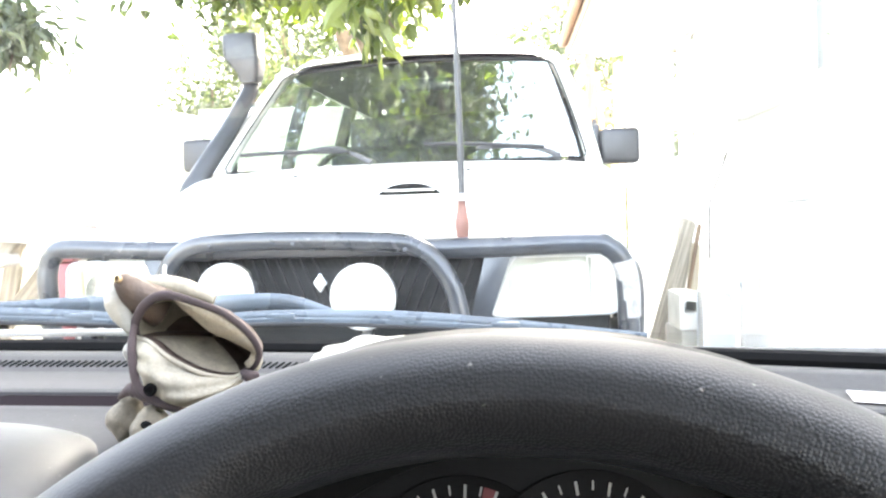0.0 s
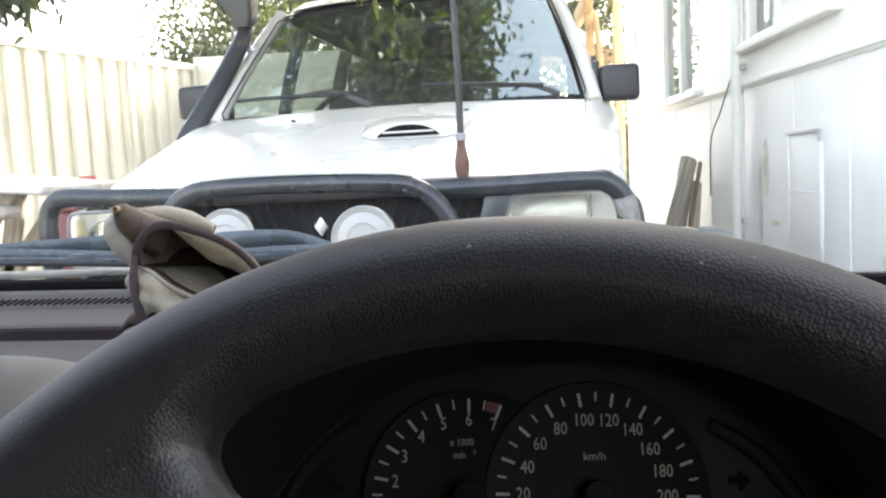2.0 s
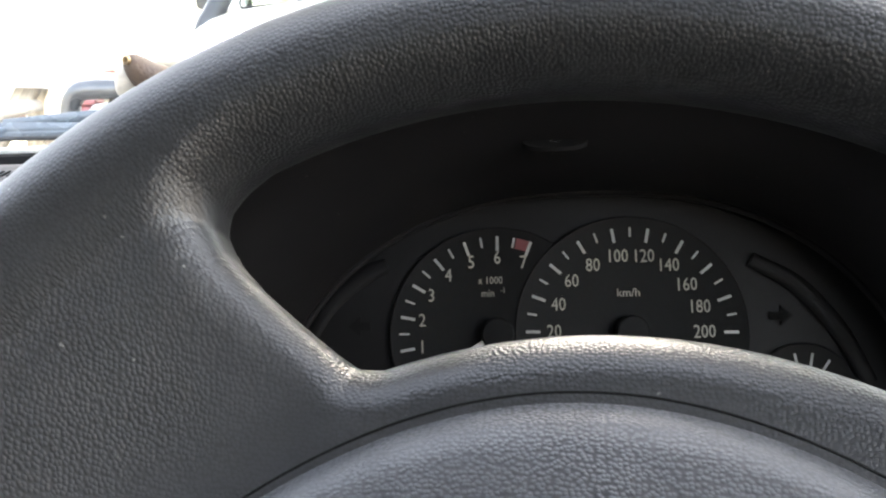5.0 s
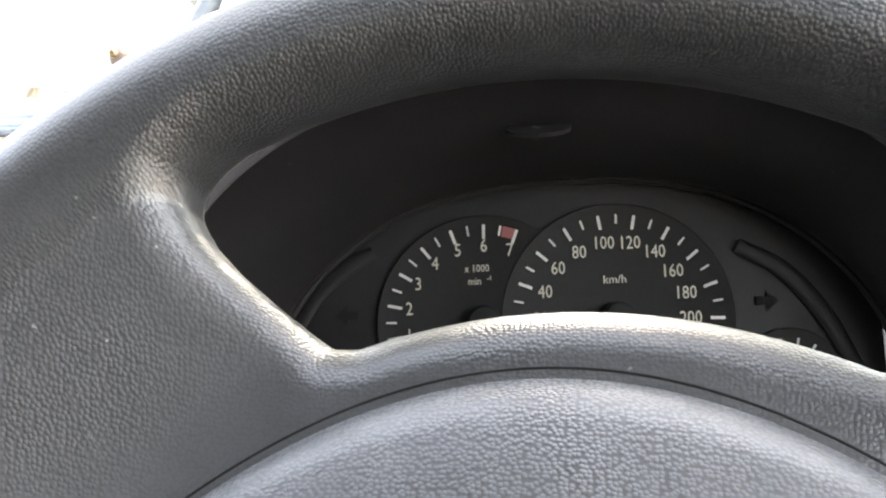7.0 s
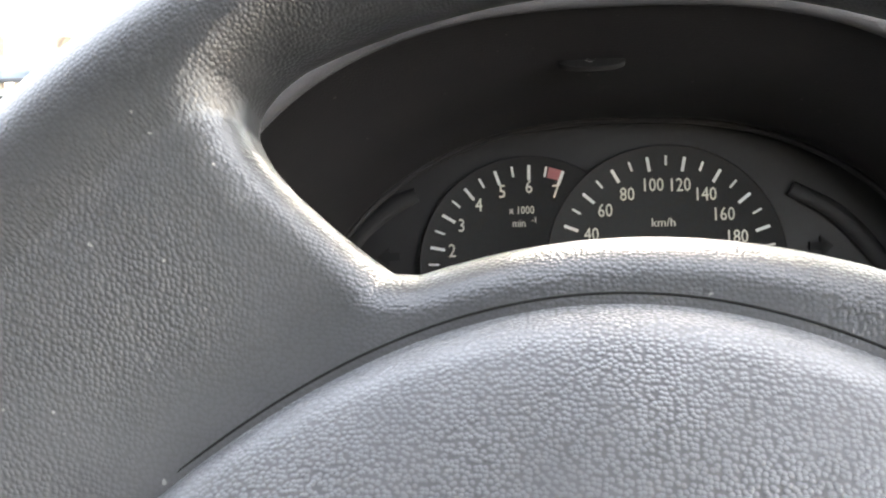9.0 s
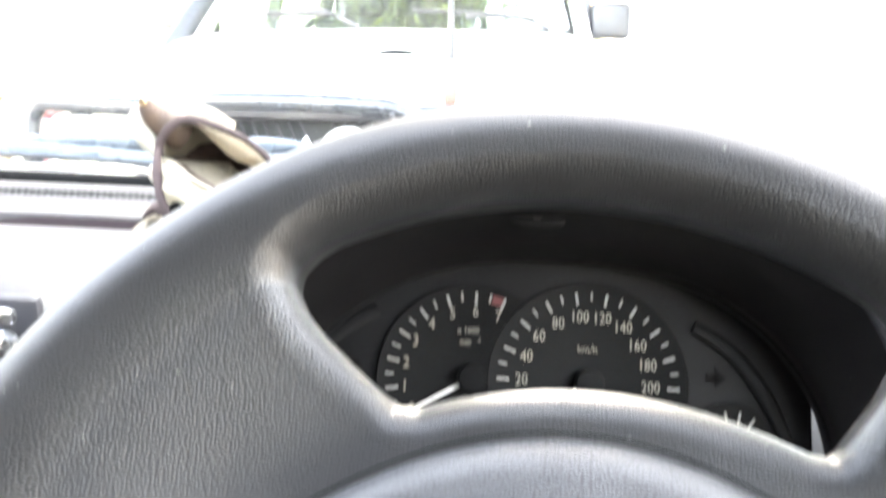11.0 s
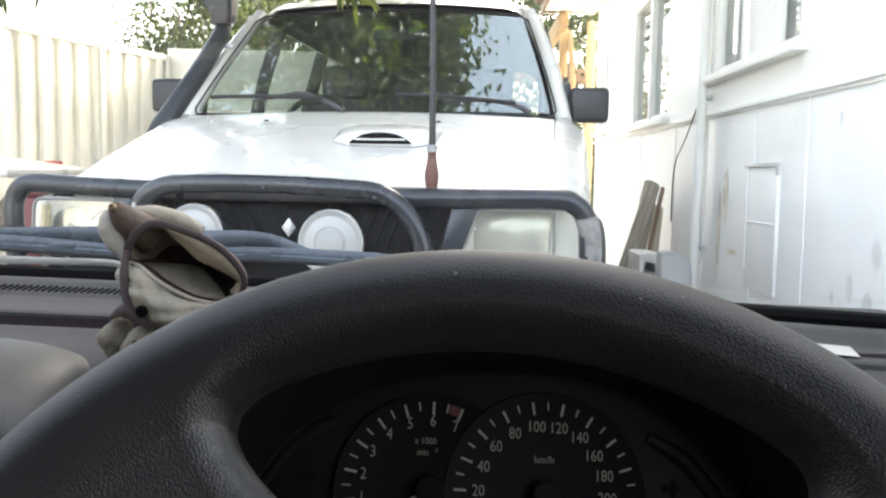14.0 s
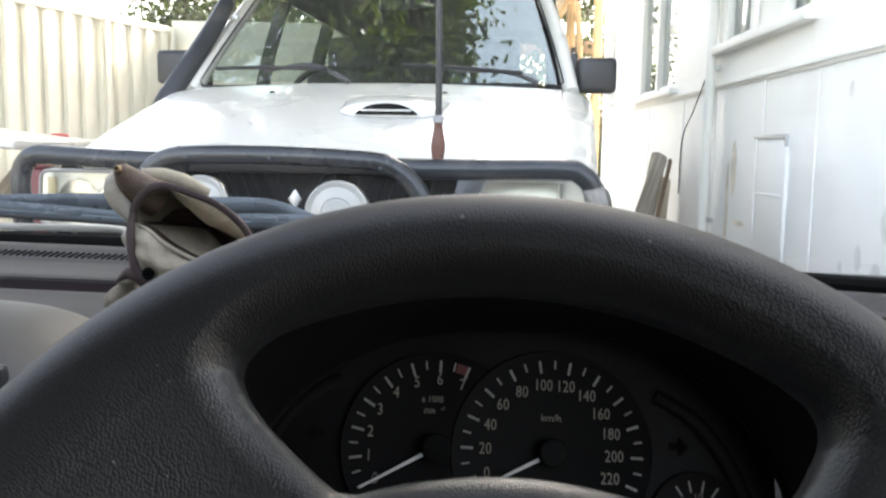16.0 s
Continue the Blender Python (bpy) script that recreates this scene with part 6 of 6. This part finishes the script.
part("can_body", box((0.08, 0.06, 0.055), (0, 0, 1.1275), 0.012, 3), M_REDP, r)
part("pedestal", box((0.22, 0.2, 1.10), (0, 0, 0.55), 0.01), M_WHITE, r, "white pedestal")


# ---- trees and shrubs
def leaf_cloud(rng, centres, per, length, width, droop, bm_verts, bm_faces):
    """Many single leaves: each a folded blade of four faces."""
    for c, spread in centres:
        for _ in range(per):
            o = Vector(c) + Vector((rng.gauss(0, spread[0]), rng.gauss(0, spread[1]), rng.gauss(0, spread[2])))
            d = Vector((rng.gauss(0, 1), rng.gauss(0, 1), rng.gauss(0, 0.7) - droop)).normalized()
            s = d.cross(Vector((rng.gauss(0, 1), rng.gauss(0, 1), rng.gauss(0, 1)))).normalized()
            nn = d.cross(s)
            le, w = length * rng.uniform(0.6, 1.2), width * rng.uniform(0.7, 1.2)
            k = len(bm_verts)
            pts = [o, o + d * le * 0.33 + s * w + nn * w * 0.35, o + d * le * 0.33 + nn * -0.01, o + d * le * 0.33 - s * w + nn * w * 0.35,
                   o + d * le * 0.7 + s * w * 0.75 + nn * w * 0.2, o + d * le * 0.7 + nn * -0.012, o + d * le * 0.7 - s * w * 0.75 + nn * w * 0.2, o + d * le - Vector((0, 0, le * 0.12 * droop))]
            bm_verts.extend(pts)
            bm_faces.extend([(k, k + 1, k + 2), (k, k + 2, k + 3), (k + 1, k + 4, k + 5, k + 2), (k + 2, k + 5, k + 6, k + 3), (k + 4, k + 7, k + 5), (k + 5, k + 7, k + 6)])


def crown(name, parent, material, verts, faces, label):
    me = bpy.data.meshes.new(name)
    me.from_pydata([tuple(v) for v in verts], [], faces)
    me.materials.append(material)
    ob = new(name, me)
    ob.parent = parent
    return tagged(ob, label)


def tree(name, at, limbs, centres, per, length, width, droop, material, label, seed, trunk=0.14):
    rng = random.Random(seed)
    t = thing(name, Matrix.Translation(at), label, "tree")
    bm = bmesh.new()
    for pts, r in limbs:
        tube(pts, r, 10, 5, bm=bm)
    part("trunk", bm, M_BARK, t, "rough bark", angle=60)
    v, f = [], []
    leaf_cloud(rng, centres, per, length, width, droop, v, f)
    # twigs that carry the clumps
    tw = bmesh.new()
    for c, spread in centres[::2]:
        e = Vector(c)
        tube([e + Vector((0, 0, 0.35)), e + Vector((rng.uniform(-0.1, 0.1), rng.uniform(-0.1, 0.1), 0.1)), e + Vector((rng.uniform(-0.15, 0.15), rng.uniform(-0.15, 0.15), -0.2))], [0.012, 0.008, 0.003], 5, 2, bm=tw)
    part("twigs", tw, M_BARK, t)
    crown("crown", t, material, v, f, "clumps of long leaves")
    return t


rng = random.Random(5)
# hanging leaves over the four-wheel drive
cs = []
for x, y, z, sx in ((-0.15, 0.0, 2.34, 0.16), (0.05, 0.1, 2.28, 0.14), (0.22, 0.0, 2.40, 0.14), (-0.35, 0.1, 2.42, 0.15), (0.32, 0.15, 2.48, 0.12), (-0.05, -0.1, 2.20, 0.07), (0.03, -0.1, 2.12, 0.05), (0.12, 0.3, 2.45, 0.2), (-0.60, 0.1, 2.46, 0.16), (0.30, 0.0, 2.36, 0.10), (-0.22, 0.1, 2.36, 0.12)):
    cs.append(((x - 0.36, y, z - (0.09 if z < 2.25 else 0.07)), (sx * (1.0 if z < 2.25 else 1.7), 0.22, 0.085)))
tree("mango_tree", (0.05, 3.5, 0), [([(-0.75, 5.2, 0), (-0.78, 5.0, 1.2), (-0.82, 4.6, 2.4), (-0.7, 3.4, 3.6), (-0.5, 1.8, 4.1), (-0.3, 0.4, 4.3)], [0.17, 0.15, 0.13, 0.09, 0.05, 0.025]), ([(-0.8, 4.4, 2.5), (-1.2, 3.0, 3.7), (-1.5, 1.4, 4.3)], [0.09, 0.06, 0.03])],
     cs, 95, 0.130, 0.024, 1.3, M_LEAF, "leafy tree whose long drooping leaves hang over the white car", 11)
# unseen dense crown high over the white car, leaves coloured as if unlit
cs = []
for x in np.arange(-2.3, 0.06, 0.16):
    for k in range(9):
        cs.append(((x + rng.uniform(-0.2, 0.2), rng.uniform(-1.0, 2.6), rng.uniform(4.2, 5.6)), (0.22, 0.24, 0.16)))
# its low skirt
for x in np.arange(-1.5, 0.15, 0.11):
    cs.append(((x - 0.2 + rng.uniform(-0.1, 0.1), rng.uniform(0.7, 2.4), rng.uniform(2.5, 2.95)), (0.17, 0.25, 0.11)))
tree("spreading_tree", (0.0, 3.5, 0), [([(-4.3, 2.2, 0), (-4.25, 2.2, 1.6), (-3.9, 2.0, 3.4), (-2.4, 1.6, 4.7), (-1.0, 0.9, 5.1)], [0.2, 0.17, 0.14, 0.09, 0.04]), ([(-3.95, 2.0, 3.2), (-3.0, 1.0, 4.4), (-2.0, 0.0, 4.9)], [0.1, 0.07, 0.03])],
     cs, 210, 0.095, 0.028, 0.6, M_LEAF3, "dense spreading tree high over the white car", 31)
# leaves that hang in at the fence side
cs = [((-0.02 + rng.uniform(-0.25, 0.1), rng.uniform(-0.1, 0.3), 0.05 + rng.uniform(-0.05, 0.5)), (0.10, 0.12, 0.06)) for _ in range(16)]
tree("overhanging_tree", (-1.92, 3.75, 1.95), [([(-2.2, 1.0, -1.95), (-2.0, 0.9, 0.0), (-1.2, 0.5, 0.8), (-0.1, 0.1, 0.55)], [0.13, 0.11, 0.06, 0.015])], cs, 110, 0.085, 0.015, 1.0, M_LEAF2, "leafy tree branch drooping over the fence", 12)


def shrub(name, at, size, count, per, seed, label, length=0.09, width=0.022, material=None):
    r = random.Random(seed)
    cs = []
    for _ in range(count):
        d = Vector((r.gauss(0, 1), r.gauss(0, 1), r.gauss(0, 1))).normalized() * r.uniform(0.35, 1.0)
        cs.append(((d.x * size[0], d.y * size[1], size[2] * (1 + d.z)), (size[0] * 0.13, size[1] * 0.13, size[2] * 0.10)))
    stems = [([(0, 0, 0), (r.uniform(-0.2, 0.2) * size[0], r.uniform(-0.2, 0.2), size[2] * 0.7), (r.uniform(-0.6, 0.6) * size[0], r.uniform(-0.4, 0.4) * size[1], size[2] * 1.5)], [0.07, 0.045, 0.015]) for _ in range(5)]
    return tree(name, at, stems, cs, per, length, width, 0.4, material or M_LEAF2, label, seed)


shrub("shrub", (-1.85, 7.6, 0), (0.95, 0.7, 1.50), 90, 150, 21, "grey-green leafy shrub beyond the fence corner", 0.062, 0.017)
shrub("tall_tree", (-1.75, 10.5, 0), (1.7, 1.5, 2.4), 130, 130, 22, "tall leafy tree behind the white car", 0.09, 0.022)
shrub("tall_tree", (2.3, 13.5, 0), (1.7, 1.5, 3.0), 130, 100, 23, "tall leafy tree behind the porch", 0.10, 0.026)
shrub("shrub", (2.6, 11.0, 0), (0.8, 0.8, 0.9), 50, 45, 24, "green shrub beyond the porch", 0.11, 0.03)
# unseen tree added behind the camera
shrub("tall_tree", (2.2, -8.5, 0.0), (1.2, 1.0, 1.9), 70, 45, 26, "unseen slender leafy tree behind the camera", 0.16, 0.04)
